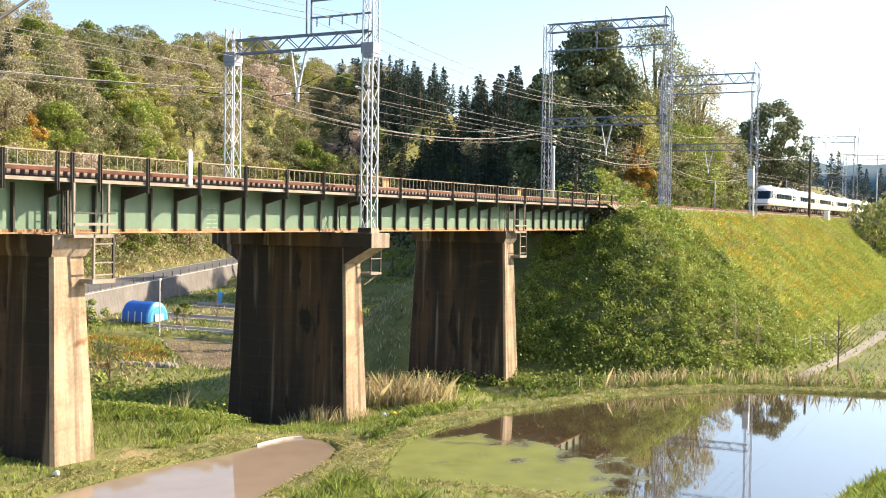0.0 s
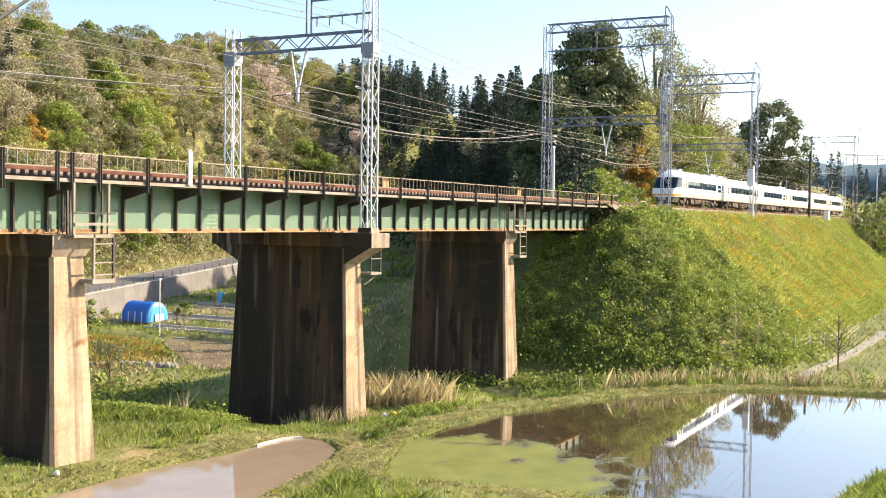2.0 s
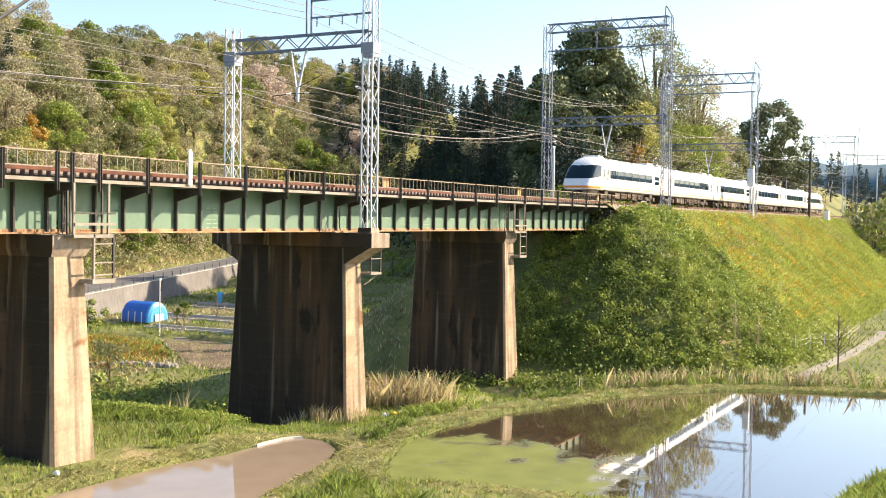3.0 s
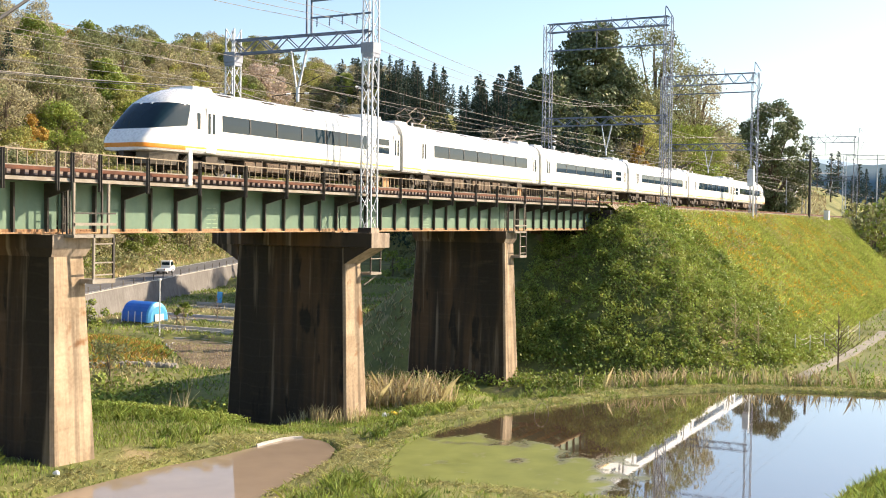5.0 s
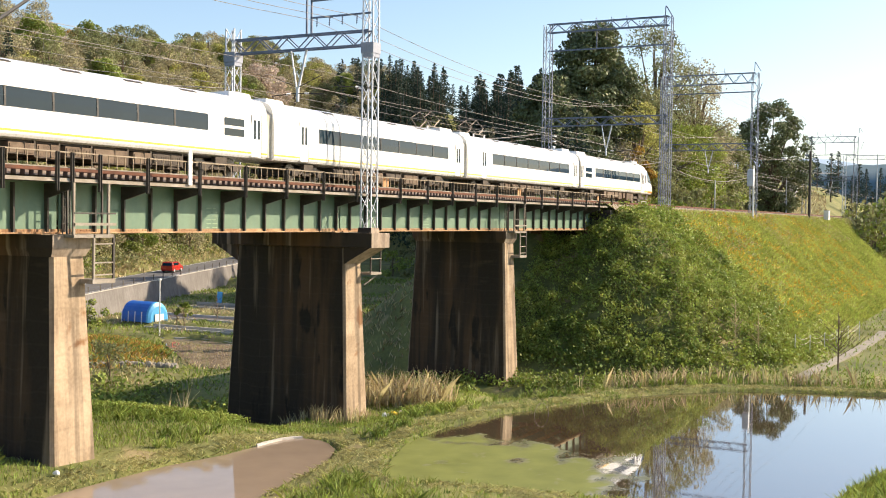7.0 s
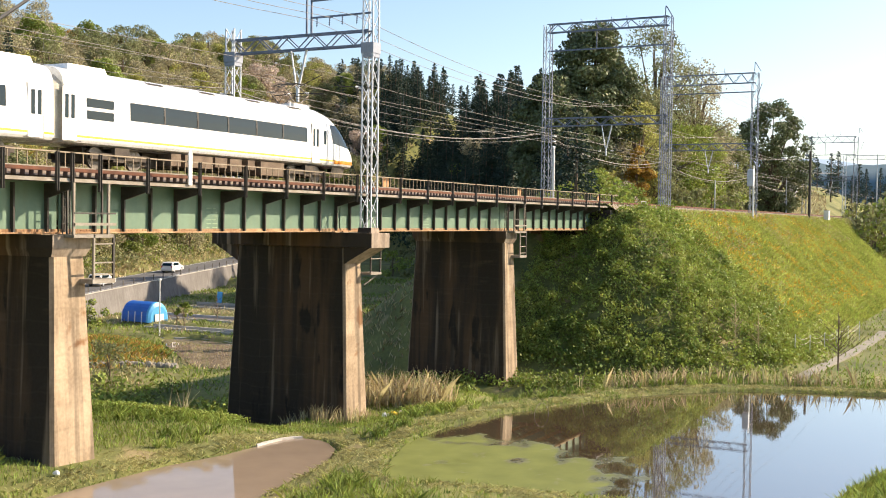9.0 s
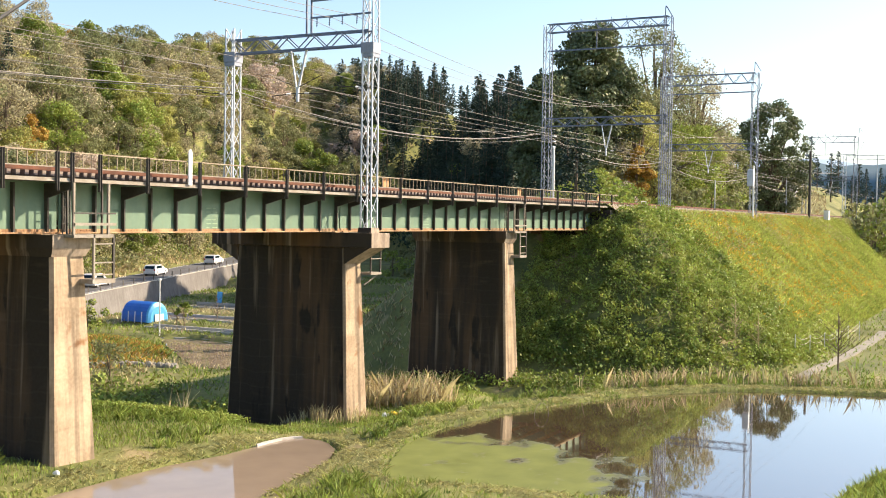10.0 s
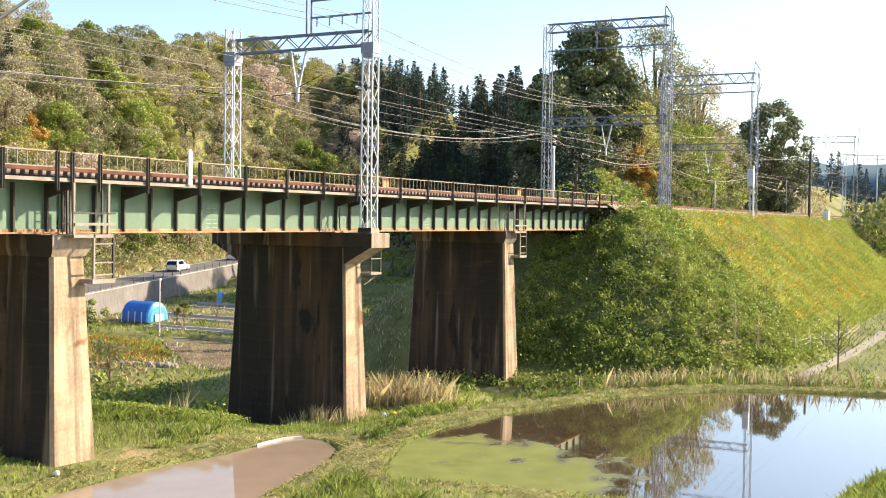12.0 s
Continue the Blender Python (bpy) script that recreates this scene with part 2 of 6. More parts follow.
    p.inputs["Coat IOR"].default_value, p.inputs["Coat Roughness"].default_value = 2.0, 0.015
    wave = n("ShaderNodeTexNoise")
    wave.inputs["Scale"].default_value, wave.inputs["Detail"].default_value = 5.0, 3.0
    link(tex.outputs["Object"], wave.inputs["Vector"])
    b = n("ShaderNodeBump")
    b.inputs["Strength"].default_value, b.inputs["Distance"].default_value = 0.05, 0.006
    link(wave.outputs[0], b.inputs["Height"])
    link(b.outputs[0], p.inputs["Normal"])
    link(b.outputs[0], p.inputs["Coat Normal"])
    return m


POND_WATER = water_surface("pond_water", (0.075, 0.055, 0.032), (0.185, 0.205, 0.036), (35.5, -13.0, -10.9), 8.0, 0.43)
CANAL_WATER = water_surface("canal_water", (0.25, 0.195, 0.145), (0.25, 0.21, 0.14), (20, -6, -11.2), 1.0, 0.0, 1.36)


# ---- mesh building ----
class Shape:
    """Collects vertices and faces of one mesh."""

    def __init__(self):
        self.v, self.f = [], []

    def poly(self, pts, faces):
        o = len(self.v)
        self.v += [tuple(p) for p in pts]
        self.f += [tuple(i + o for i in f) for f in faces]
        return self

    def box(self, x0, x1, y0, y1, z0, z1):
        p = [(x, y, z) for x in (x0, x1) for y in (y0, y1) for z in (z0, z1)]
        return self.poly(p, [(0, 1, 3, 2), (4, 6, 7, 5), (0, 4, 5, 1), (2, 3, 7, 6), (0, 2, 6, 4), (1, 5, 7, 3)])

    def beam(self, a, b, w, h=None, up=(0, 0, 1)):
        """A bar with a rectangular section from a to b."""
        a, b, h = Vector(a), Vector(b), h or w
        d = (b - a).normalized()
        u = Vector(up)
        if abs(d.dot(u)) > 0.98:
            u = Vector((1, 0, 0))
        s = d.cross(u).normalized()
        t = s.cross(d)
        p = [q + s * (w / 2 * i) + t * (h / 2 * j) for q in (a, b) for i, j in ((-1, -1), (1, -1), (1, 1), (-1, 1))]
        return self.poly(p, [(3, 2, 1, 0), (4, 5, 6, 7)] + [(i, (i + 1) % 4, 4 + (i + 1) % 4, 4 + i) for i in range(4)])

    def tube(self, pts, r, n=6, cap=True):
        """A round bar along points; r: one radius or one a point."""
        pts = [Vector(p) for p in pts]
        rs = r if isinstance(r, (list, tuple)) else [r] * len(pts)
        rings, o = [], len(self.v)
        for i, p in enumerate(pts):
            d = (pts[min(i + 1, len(pts) - 1)] - pts[max(i - 1, 0)]).normalized()
            u = Vector((0, 0, 1)) if abs(d.z) < 0.95 else Vector((1, 0, 0))
            s = d.cross(u).normalized()
            t = s.cross(d)
            self.v += [tuple(p + (s * math.cos(a) + t * math.sin(a)) * rs[i]) for a in (2 * math.pi * k / n for k in range(n))]
        for i in range(len(pts) - 1):
            for k in range(n):
                self.f.append((o + i * n + k, o + i * n + (k + 1) % n, o + (i + 1) * n + (k + 1) % n, o + (i + 1) * n + k))
        if cap:
            self.f.append(tuple(o + k for k in range(n))[::-1])
            self.f.append(tuple(o + (len(pts) - 1) * n + k for k in range(n)))
        return self

    def loft(self, rings, closed=True, caps=True):
        o, n = len(self.v), len(rings[0])
        for r in rings:
            self.v += [tuple(p) for p in r]
        for i in range(len(rings) - 1):
            for k in range(n if closed else n - 1):
                self.f.append((o + i * n + k, o + i * n + (k + 1) % n, o + (i + 1) * n + (k + 1) % n, o + (i + 1) * n + k))
        if caps and closed:
            self.f.append(tuple(o + k for k in range(n))[::-1])
            self.f.append(tuple(o + (len(rings) - 1) * n + k for k in range(n)))
        return self

    def mesh(self, name, material, smooth=False):
        me = bpy.data.meshes.new(name)
        me.from_pydata(self.v, [], self.f)
        me.materials.append(material)
        if smooth:
            me.shade_smooth()
        me.update()
        return me


def part(name, shape, material, parent=None, label="", at=None, smooth=False, bevel=0.0):
    """Links a Shape (or a ready mesh) as one mesh object under a thing or part."""
    me = shape if isinstance(shape, bpy.types.Mesh) else shape.mesh(name, material, smooth)
    ob = new(name, me)
    if parent:
        ob.parent = parent
    if at is not None:
        ob.matrix_basis = at
    if label:
        tagged(ob, label)
    if bevel:
        b = ob.modifiers.new("bevel", "BEVEL")
        b.width, b.segments, b.limit_method = bevel, 2, "ANGLE"
    return ob


def thing(name, label, category, group="", at=None):
    ob = new(name)
    ob.empty_display_size = 0.2
    if at is not None:
        ob.matrix_basis = at
    return tagged(ob, label, category, group)


def setting(ob, label="", category=""):
    return tagged(ob, label, category, kind="structure")


def quads(name, corners, material):
    """One mesh from an array (n, k, 3) of loose k-cornered faces."""
    corners = np.asarray(corners, dtype=np.float32)
    n, k = corners.shape[:2]
    me = bpy.data.meshes.new(name)
    me.vertices.add(n * k)
    me.vertices.foreach_set("co", corners.reshape(-1))
    me.loops.add(n * k)
    me.loops.foreach_set("vertex_index", np.arange(n * k, dtype=np.int32))
    me.polygons.add(n)
    me.polygons.foreach_set("loop_start", np.arange(0, n * k, k, dtype=np.int32))
    me.polygons.foreach_set("loop_total", np.full(n, k, dtype=np.int32))
    me.materials.append(material)
    me.update(calc_edges=True)
    return me


def step(v, a, b):
    t = np.clip((np.asarray(v, float) - a) / (b - a), 0, 1)
    return t * t * (3 - 2 * t)


def lumps(x, y, scale, seed=0.0):
    """Smooth unevenness about -1..1 from a few sines."""
    x, y = np.asarray(x, float) / scale + seed * 7.3, np.asarray(y, float) / scale - seed * 3.1
    return (np.sin(x * 1.7 + 1.3 * np.sin(y * 1.1 + seed)) + np.sin(y * 2.1 + 1.7 * np.sin(x * 0.9)) + 0.6 * np.sin(3.7 * x + 2.9 * y)
            + 0.4 * np.sin(6.1 * x - 5.3 * y)) / 3.0


# ---- the ground ----
POND_Z, CANAL_Z, ROAD_Z, ROAD_RISE = -10.9, -11.2, -10.12, 0.031
POND = [(34.0, -11.6), (36.4, -10.5), (39.2, -9.6), (43.2, -9.4), (47.4, -10.2), (51.3, -11.6), (55.0, -13.3), (58.1, -15.4), (60.2, -17.6),
        (61.7, -20.6), (63.1, -25.3), (65, -34), (52, -34), (45.9, -28.3), (42.0, -26.7), (39.0, -26.2), (36.4, -26.0), (34.6, -22.5), (34.6, -18.0),
        (34.2, -15.4), (33.5, -13.4), (33.4, -12.3)]
CANAL = [(18, -2.6), (26.3, -2.85), (29.3, -2.94), (32.1, -3.1), (34.6, -3.7), (37.1, -3.8), (38.2, -3.9), (39.0, -4.4), (38.95, -5.3), (38.6, -5.95),
         (37.7, -6.85), (35.5, -7.85), (33.3, -8.2), (31.0, -8.6), (29.9, -8.9), (20, -10.5)]
PADDY, PADDY_Z = [(72.3, 29.2), (74.6, 32.4), (80.5, 39.3), (86.8, 46.2), (88.4, 43.0), (87.0, 36.5), (85.0, 28.0), (80, 20), (74, 20)], -14.4
ROAD_A, ROAD_D = np.array((115.64, 69.92)), np.array((0.9483, 0.3173))      # near edge of the road and its way


def edge_distance(x, y, polygon):
    """Distance to a closed outline, negative inside."""
    x, y = np.asarray(x, float), np.asarray(y, float)
    best, inside = np.full(x.shape, 1e9), np.zeros(x.shape, bool)
    for (ax, ay), (bx, by) in zip(polygon, polygon[1:] + polygon[:1]):
        t = np.clip(((x - ax) * (bx - ax) + (y - ay) * (by - ay)) / ((bx - ax) ** 2 + (by - ay) ** 2), 0, 1)
        best = np.minimum(best, np.hypot(x - ax - t * (bx - ax), y - ay - t * (by - ay)))
        if ay != by:
            inside ^= ((ay > y) != (by > y)) & (x < (bx - ax) * (y - ay) / (by - ay) + ax)
    return np.where(inside, -best, best)


def road_v(x, y):
    return -(x - ROAD_A[0]) * ROAD_D[1] + (y - ROAD_A[1]) * ROAD_D[0]


def slope_v(x, y):
    """Distance behind the road; farther on the hill closes over the valley."""
    return road_v(x, y) + 0.6 * np.maximum(x - 188, 0)


def road_u(x, y):
    return (x - ROAD_A[0]) * ROAD_D[0] + (y - ROAD_A[1]) * ROAD_D[1]


def road_z(x, y):
    """The road climbs gently along its way."""
    return ROAD_Z + ROAD_RISE * np.clip(road_u(x, y), -60, 110)


HILL_TH = [2, 8, 12, 15, 18, 22, 26, 30, 34, 36, 38, 40, 44, 48, 52, 58, 70, 100]
HILL_FOOT = [420, 250, 170, 122, 102, 106, 150, 215, 240, 228, 196, 170, 137, 118, 108, 104, 100, 100]
HILL_TOP = [2, 8, 11, 11, 13, 15, 24, 34, 41, 43.5, 41, 35.5, 29.5, 31.5, 33, 35, 36, 36]


def hill_z(x, y, base=-9.3):
    th, r = np.degrees(np.arctan2(y + 31, x)), np.hypot(x, y + 31)
    foot, top = np.interp(th, HILL_TH, HILL_FOOT), np.interp(th, HILL_TH, HILL_TOP)
    return base + (top - base) * step(r, foot - 25, foot + 130) + 1.5 * lumps(x, y, 40, 3) * step(r, foot, foot + 60)


def bank_distance(x, y):
    """Distance outside the level top of the railway embankments on both sides of the bridge."""
    far = step(x, 205, 228)
    dy = np.maximum(np.maximum(-2.5 + 0.7 * far - y, y - 9.5), 0) * (1 + 1.6 * far)
    ahead = np.hypot(np.maximum(np.maximum(89.0 - x, x - 420), 0), dy)
    behind = np.hypot(np.maximum(x + 14, 0), dy)
    return np.minimum(ahead, behind)


def ditch_x(y):
    """The stream's middle line."""
    return np.interp(y, [-60, -30, -10, -3, 5, 25, 60], [80, 75.5, 70.5, 65.5, 63, 58, 52])


def beyond_hedge(x, y):
    """Distance behind the low hedge at the edge of the near plain."""
    return ((x - 37.4) * 4.8 + (y - 6.1) * 3.6) / 6.0


RAMP_X, RAMP_Y, RAMP_Z = 235.0, 12.2, 0.57        # foot of the lane beside the railway


def ramp_at(x):
    return RAMP_Y + 0.148 * (x - RAMP_X), RAMP_Z + 0.093 * (x - RAMP_X)


def mound_cover(x, y):
    """A long low mound beside the terrace paddy."""
    p, q = (x - 74.0) * 0.57 + (y - 42.0) * 0.82, (x - 74.0) * 0.82 - (y - 42.0) * 0.57
    return np.exp(-((p / 10.0) ** 2 + (q / 4.5) ** 2))


def ground_z(x, y):
    x, y = np.asarray(x, float), np.asarray(y, float)
    front = -10.74 + 0.05 * lumps(x, y, 3, 1) - 1.45 * step(x, 36.5, 45.5) * step(y, -8.0, -1.0)
    front = front - 0.3 * (1 - step(edge_distance(x, y, CANAL), 0.5, 3.5))
    front = front - 1.9 * step(beyond_hedge(x, y), 0.4, 4.0) * step(y, 0.5, 4)
    behind_dyke = step(edge_distance(x, y, POND), 2.2, 4.6) * step(x, 47, 51.5) * step(-y, 1.5, 6)
    front = np.maximum(front - 2.0 * behind_dyke, -12.9)
    front = front - 1.5 * step(beyond_hedge(x, y), 1.0, 4.0) * step(y, 0.5, 4) * np.maximum(step(y, 8, 11), 1 - step(x, 42.5, 45.5))
    back = -14.4 + 0.08 * lumps(x, y, 14, 2)
    for edge, rise in ((85.0, 0.45), (93.0, 0.4), (101.0, 0.4), (112.0, 0.35), (135.0, 1.5), (160.0, 1.5)):
        back = back + rise * step(x, edge - 0.6, edge + 0.6)
    back = back + 1.1 * mound_cover(x, y) * step(y, 20, 30)
    back = np.where(y < 5, -12.9 + 0 * x, back * step(y, 5, 16) + -12.9 * (1 - step(y, 5, 16)))
    d = x - ditch_x(y)
    near = step(-y, 4, 12)        # towards the pond the bank falls close behind the dyke
    fall = step(d, -7 - 1.6 * near, 2 - 6.5 * near)
    z = front * (1 - fall) + back * fall
    z = z - 2.3 * np.exp(-((d - 1.0 * np.sign(d + 0.01)) / 2.0) ** 2 * (1 + 1.2 * step(d, 0, 0.5))) * (1 - 0.65 * step(y, -9, -2))
    z = np.where(y > 8, np.minimum(z, front - (front - back) * step(y, 8, 20)), z)
    # road on its wall, and the hill behind it
    v = road_v(x, y)
    rz = road_z(x, y)
    z = np.where((v > 2.8) & (road_u(x, y) < 112), np.maximum(z, rz - 0.05), z)
    hill = hill_z(x, y)
    v = slope_v(x, y)
    hill = np.where(v > 0, np.minimum(hill, rz + 0.3 * np.maximum(v - 6.9, 0) + 0.06 * np.maximum(v - 6.9, 0) ** 2), hill)
    z = np.maximum(z, np.where(v > 6.8, hill, np.where((v < -6) & (x > 95), hill_z(x, y, -15.5), -99)))
    # right-hand rise beyond the fields
    rise = -12.5 + 13.5 * np.exp(-(((x - 285) / 42) ** 2 + ((y + 22) / 17) ** 2))
    z = np.maximum(z, np.where(x > 120, rise, -99))
    bank = -0.75 - bank_distance(x, y) / 1.2 + 0.22 * lumps(x, y, 5, 5) * step(bank_distance(x, y), 0, 2)
    z = np.maximum(z, bank)
    ry, rz = ramp_at(x)
    off = np.abs(y - ry)
    z = np.where((x > RAMP_X - 8) & (x < 340) & (off < 14), np.where(off < 1.8, rz - 0.12, np.maximum(z, rz - 0.12 - 0.55 * np.maximum(off - 1.8, 0))), z)
    # ponds with their low dykes
    for outline, level in ((POND, POND_Z), (CANAL, CANAL_Z), (PADDY, PADDY_Z)):
        e = edge_distance(x, y, outline)
        z = np.where(e < 0.45, np.minimum(z, level - 0.35 + (z - level + 0.35) * step(e, -0.15, 0.45)), z)
    # the slope on which the viewer stands
    r = np.hypot(x - EYE[0], y - EYE[1])
    z = np.where(r < 15, np.maximum(z, -3.4 - 8.0 * step(r, 2.5, 15)), z)
    return z


def ladder(*runs):
    out = [runs[0][0]]
    for a, b, s in runs:
        out += list(np.linspace(a, b, max(1, round((b - a) / s)) + 1)[1:])
    return np.array(out)


XS = ladder((-4000, -500, 700), (-500, -20, 40), (-20, 24, 2), (24, 66, 0.4), (66, 100, 0.6), (100, 240, 2), (240, 520, 7), (520, 4500, 250))
YS = ladder((-4000, -300, 500), (-300, -60, 30), (-60, -34, 2), (-34, 12, 0.4), (12, 140, 2), (140, 420, 7), (420, 4000, 250))


def build_ground():
    gx, gy = np.meshgrid(XS, YS, indexing="ij")
    gz = ground_z(gx, gy)
    nx, ny = gx.shape
    me = bpy.data.meshes.new("ground")
    idx = np.arange(nx * ny).reshape(nx, ny)
    faces = np.stack([idx[:-1, :-1], idx[1:, :-1], idx[1:, 1:], idx[:-1, 1:]], -1).reshape(-1, 4)
    me.vertices.add(nx * ny)
    me.vertices.foreach_set("co", np.stack([gx, gy, gz], -1).astype(np.float32).reshape(-1))
    me.loops.add(faces.size)
    me.loops.foreach_set("vertex_index", faces.astype(np.int32).reshape(-1))
    me.polygons.add(len(faces))
    me.polygons.foreach_set("loop_start", np.arange(0, faces.size, 4, dtype=np.int32))
    me.polygons.foreach_set("loop_total", np.full(len(faces), 4, dtype=np.int32))
    me.materials.append(SOIL_GRASS)
    me.update(calc_edges=True)
    me.shade_smooth()
    setting(new("ground", me), "grassy valley floor, railway embankment and hillside", "ground")


build_ground()


def water_sheet(name, outline, z, material, label):
    s = Shape().poly([(x, y, z) for x, y in outline], [tuple(range(len(outline)))])
    c = np.mean(outline, axis=0)
    s.v = [(x + (x - c[0]) * 0.01, y + (y - c[1]) * 0.02, zz) for x, y, zz in s.v]
    setting(part(name, s, material), label, "water")


water_sheet("water_1", POND, POND_Z, POND_WATER, "still flooded paddy with green algae along its edge")
water_sheet("water_5", PADDY, PADDY_Z, CANAL_WATER, "muddy terrace paddy below the road")
water_sheet("water_2", CANAL, CANAL_Z, CANAL_WATER, "muddy flooded paddy beside the bridge pier")


# ---- the bridge ----
JOINTS = [-9.2, 10.4, 29.9, 49.2, 69.4, 88.2]       # girder ends
PIERS = [10.2, 29.6, 49.1, 69.15]
TRACKS = (1.4, 5.0)
WEB_Y = [c + s for c in TRACKS for s in (-0.95, 0.95)]
Z_TOP, Z_BOT = -0.62, -2.46


def pier_shaft(x, base_z, y0, y1):
    def ring(z, hx, ya, yb, c=0.12):
        return [(x - hx + c, ya, z), (x + hx - c, ya, z), (x + hx, ya + c, z), (x + hx, yb - c, z), (x + hx - c, yb, z), (x - hx + c, yb, z),
                (x - hx, yb - c, z), (x - hx, ya + c, z)]
    levels = np.linspace(0, 1, 9)
    rings = []
    for k in levels:
        z = -3.3 + (base_z - 0.8 + 3.3) * k
        rings.append(ring(z, 0.82 + 0.30 * k, y0 - 0.42 * k, y1 + 0.5 * k))
    return Shape().loft(rings)


def build_pier(x, base_z, wide):
    top = thing("bridge_pier", "tall stained concrete pier" + (" with a wide cap carrying two masts" if wide else " tapering upward, streaked brown"),
                "bridge pier", "bridge piers")
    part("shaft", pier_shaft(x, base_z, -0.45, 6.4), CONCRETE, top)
    cap = Shape()
    if wide:
        cap.box(x - 0.9, x + 0.9, -2.15, 8.1, -3.28, -2.52)
        for a, b in ((-2.0, -0.44), (7.95, 6.39)):
            cap.poly([(x + i, yy, z) for i in (-0.82, 0.82) for yy, z in ((a, -3.285), (b, -3.285), (b, -4.15))],
                     [(0, 1, 2), (5, 4, 3), (0, 3, 4, 1), (1, 4, 5, 2), (2, 5, 3, 0)])
    else:
        cap.box(x - 0.92, x + 0.92, -0.62, 6.6, -3.0, -2.52)
        cap.loft([[(x - h, -0.45 - o, z), (x + h, -0.45 - o, z), (x + h, 6.4 + o, z), (x - h, 6.4 + o, z)] for h, o, z in ((0.83, 0.0, -3.32), (0.92, 0.17, -3.0))])
    part("cap", cap, CAP_CONCRETE, top)
    bear = Shape().box(-0.2, 0.2, -0.22, 0.22, -2.53, -2.44).mesh("bearing", RUST)
    for yy in WEB_Y:
        for dx in (-0.45, 0.45):
            part("bearing", bear, None, top, at=pose(x + dx, yy, 0))


for px, bz, wide in ((PIERS[0], -10.6, False), (PIERS[1], -11.0, False), (PIERS[2], -12.3, True), (PIERS[3], -13.2, False)):
    build_pier(px, bz, wide)
abut = setting(part("abutment", Shape().box(88.0, 90.5, -1.2, 7.4, -6.0, -0.8).box(86.6, 88.0, -1.0, 7.2, -6.0, -2.56), CAP_CONCRETE), "weathered concrete bridge abutment", "abutment")


def build_span(x0, x1, near):
    span = thing("girder_span", "pale green plate girder bridge span with rusty bottom flanges", "bridge span", "bridge spans")
    a, b = x0 + 0.05, x1 - 0.05
    first, pitch = {29.9: (0.22, 1.55), 49.2: (0.85, 1.60), 69.4: (1.30, 1.535)}.get(x0, (0.3, 1.55))
    xs = np.array([x for x in x0 + first + pitch * np.arange(0, 14) if x < x1 - 0.3])
    stiff = Shape().box(-0.035, 0.035, -0.17, 0.0, Z_BOT + 0.03, Z_TOP - 0.03).mesh("stiffener", DARK_STEEL)
    brk = Shape().poly([(i, yy, z) for i in (-0.05, 0.05) for yy, z in ((0, -0.645), (-1.28, -0.645), (-1.28, -0.86), (0, -1.22))],
                       [(0, 1, 2, 3), (7, 6, 5, 4), (0, 4, 5, 1), (1, 5, 6, 2), (2, 6, 7, 3), (3, 7, 4, 0)]).mesh("bracket", DARK_STEEL)
    for i, yy in enumerate(WEB_Y):
        g = part("girder", Shape().box(a, b, yy - 0.012, yy + 0.012, Z_BOT, Z_TOP), GREEN_STEEL, span)
        part("bottom_flange", Shape().box(a, b, yy - 0.2, yy + 0.2, Z_BOT - 0.03, Z_BOT + 0.03).box(a, b, yy - 0.06, yy - 0.014, Z_BOT + 0.03, Z_BOT + 0.14), RUST, g, "rusty bottom flange")
        part("top_flange", Shape().box(a, b, yy - 0.2, yy + 0.2, Z_TOP - 0.03, Z_TOP + 0.03), GREEN_STEEL, g)
        if i == 0:
            for x in xs:
                part("stiffener", stiff, None, g, at=pose(x, yy - 0.013, 0))
            riv = Shape()
            for x in np.arange(a + 0.1, b - 0.05, 0.16):
                riv.box(x - 0.022, x + 0.022, yy - 0.075, yy - 0.061, Z_BOT + 0.06, Z_BOT + 0.11)
            tagged(part("rivets", riv, RUST, g), kind="stuff")
        if i in (0, 3):
            for x in xs[0::2] if first > 0.5 else xs[2::2]:
                part("bracket", brk, None, span, at=pose(x, yy - 0.013, 0) if i == 0 else pose(x, yy + 0.013, 0, 0, 0, 180))
    brace = Shape()
    for k in range(len(xs) - 1):
        for y0, y1 in ((WEB_Y[0], WEB_Y[1]), (WEB_Y[2], WEB_Y[3])):
            brace.beam((xs[k], y0, Z_BOT + 0.15), (xs[k + 1], y1, Z_BOT + 0.15), 0.09)
            brace.beam((xs[k], y0 + 0.02, Z_BOT + 0.2), (xs[k], y1 - 0.02, Z_TOP - 0.2), 0.08)
    tagged(part("bracing", brace, DARK_STEEL, span), kind="stuff")
    return xs[0::2] if first > 0.5 else xs[2::2]


BRACKETS = []
for j in range(len(JOINTS) - 1):
    BRACKETS += list(build_span(JOINTS[j], JOINTS[j + 1], True))

# walkway edge, railing
RAIL_Y = -0.85
walkway = thing("walkway", "narrow bridge walkway with a pale edge channel", "walkway")
part("edge_channel", Shape().box(-9, 91, RAIL_Y - 0.0, RAIL_Y + 0.06, -0.60, -0.47).box(-9, 91, RAIL_Y - 0.05, RAIL_Y - 0.001, -0.60, -0.57), DECK_EDGE, walkway)
part("deck_grating", Shape().box(-9, 91, RAIL_Y + 0.06, 0.28, -0.58, -0.53), DARK_STEEL, walkway)
part("inner_channel", Shape().box(-9, 91, 0.16, 0.24, -0.58, -0.42), DARK_STEEL, walkway)
railing = thing("bridge_railing", "brown steel handrail with thin balusters along the bridge", "railing")
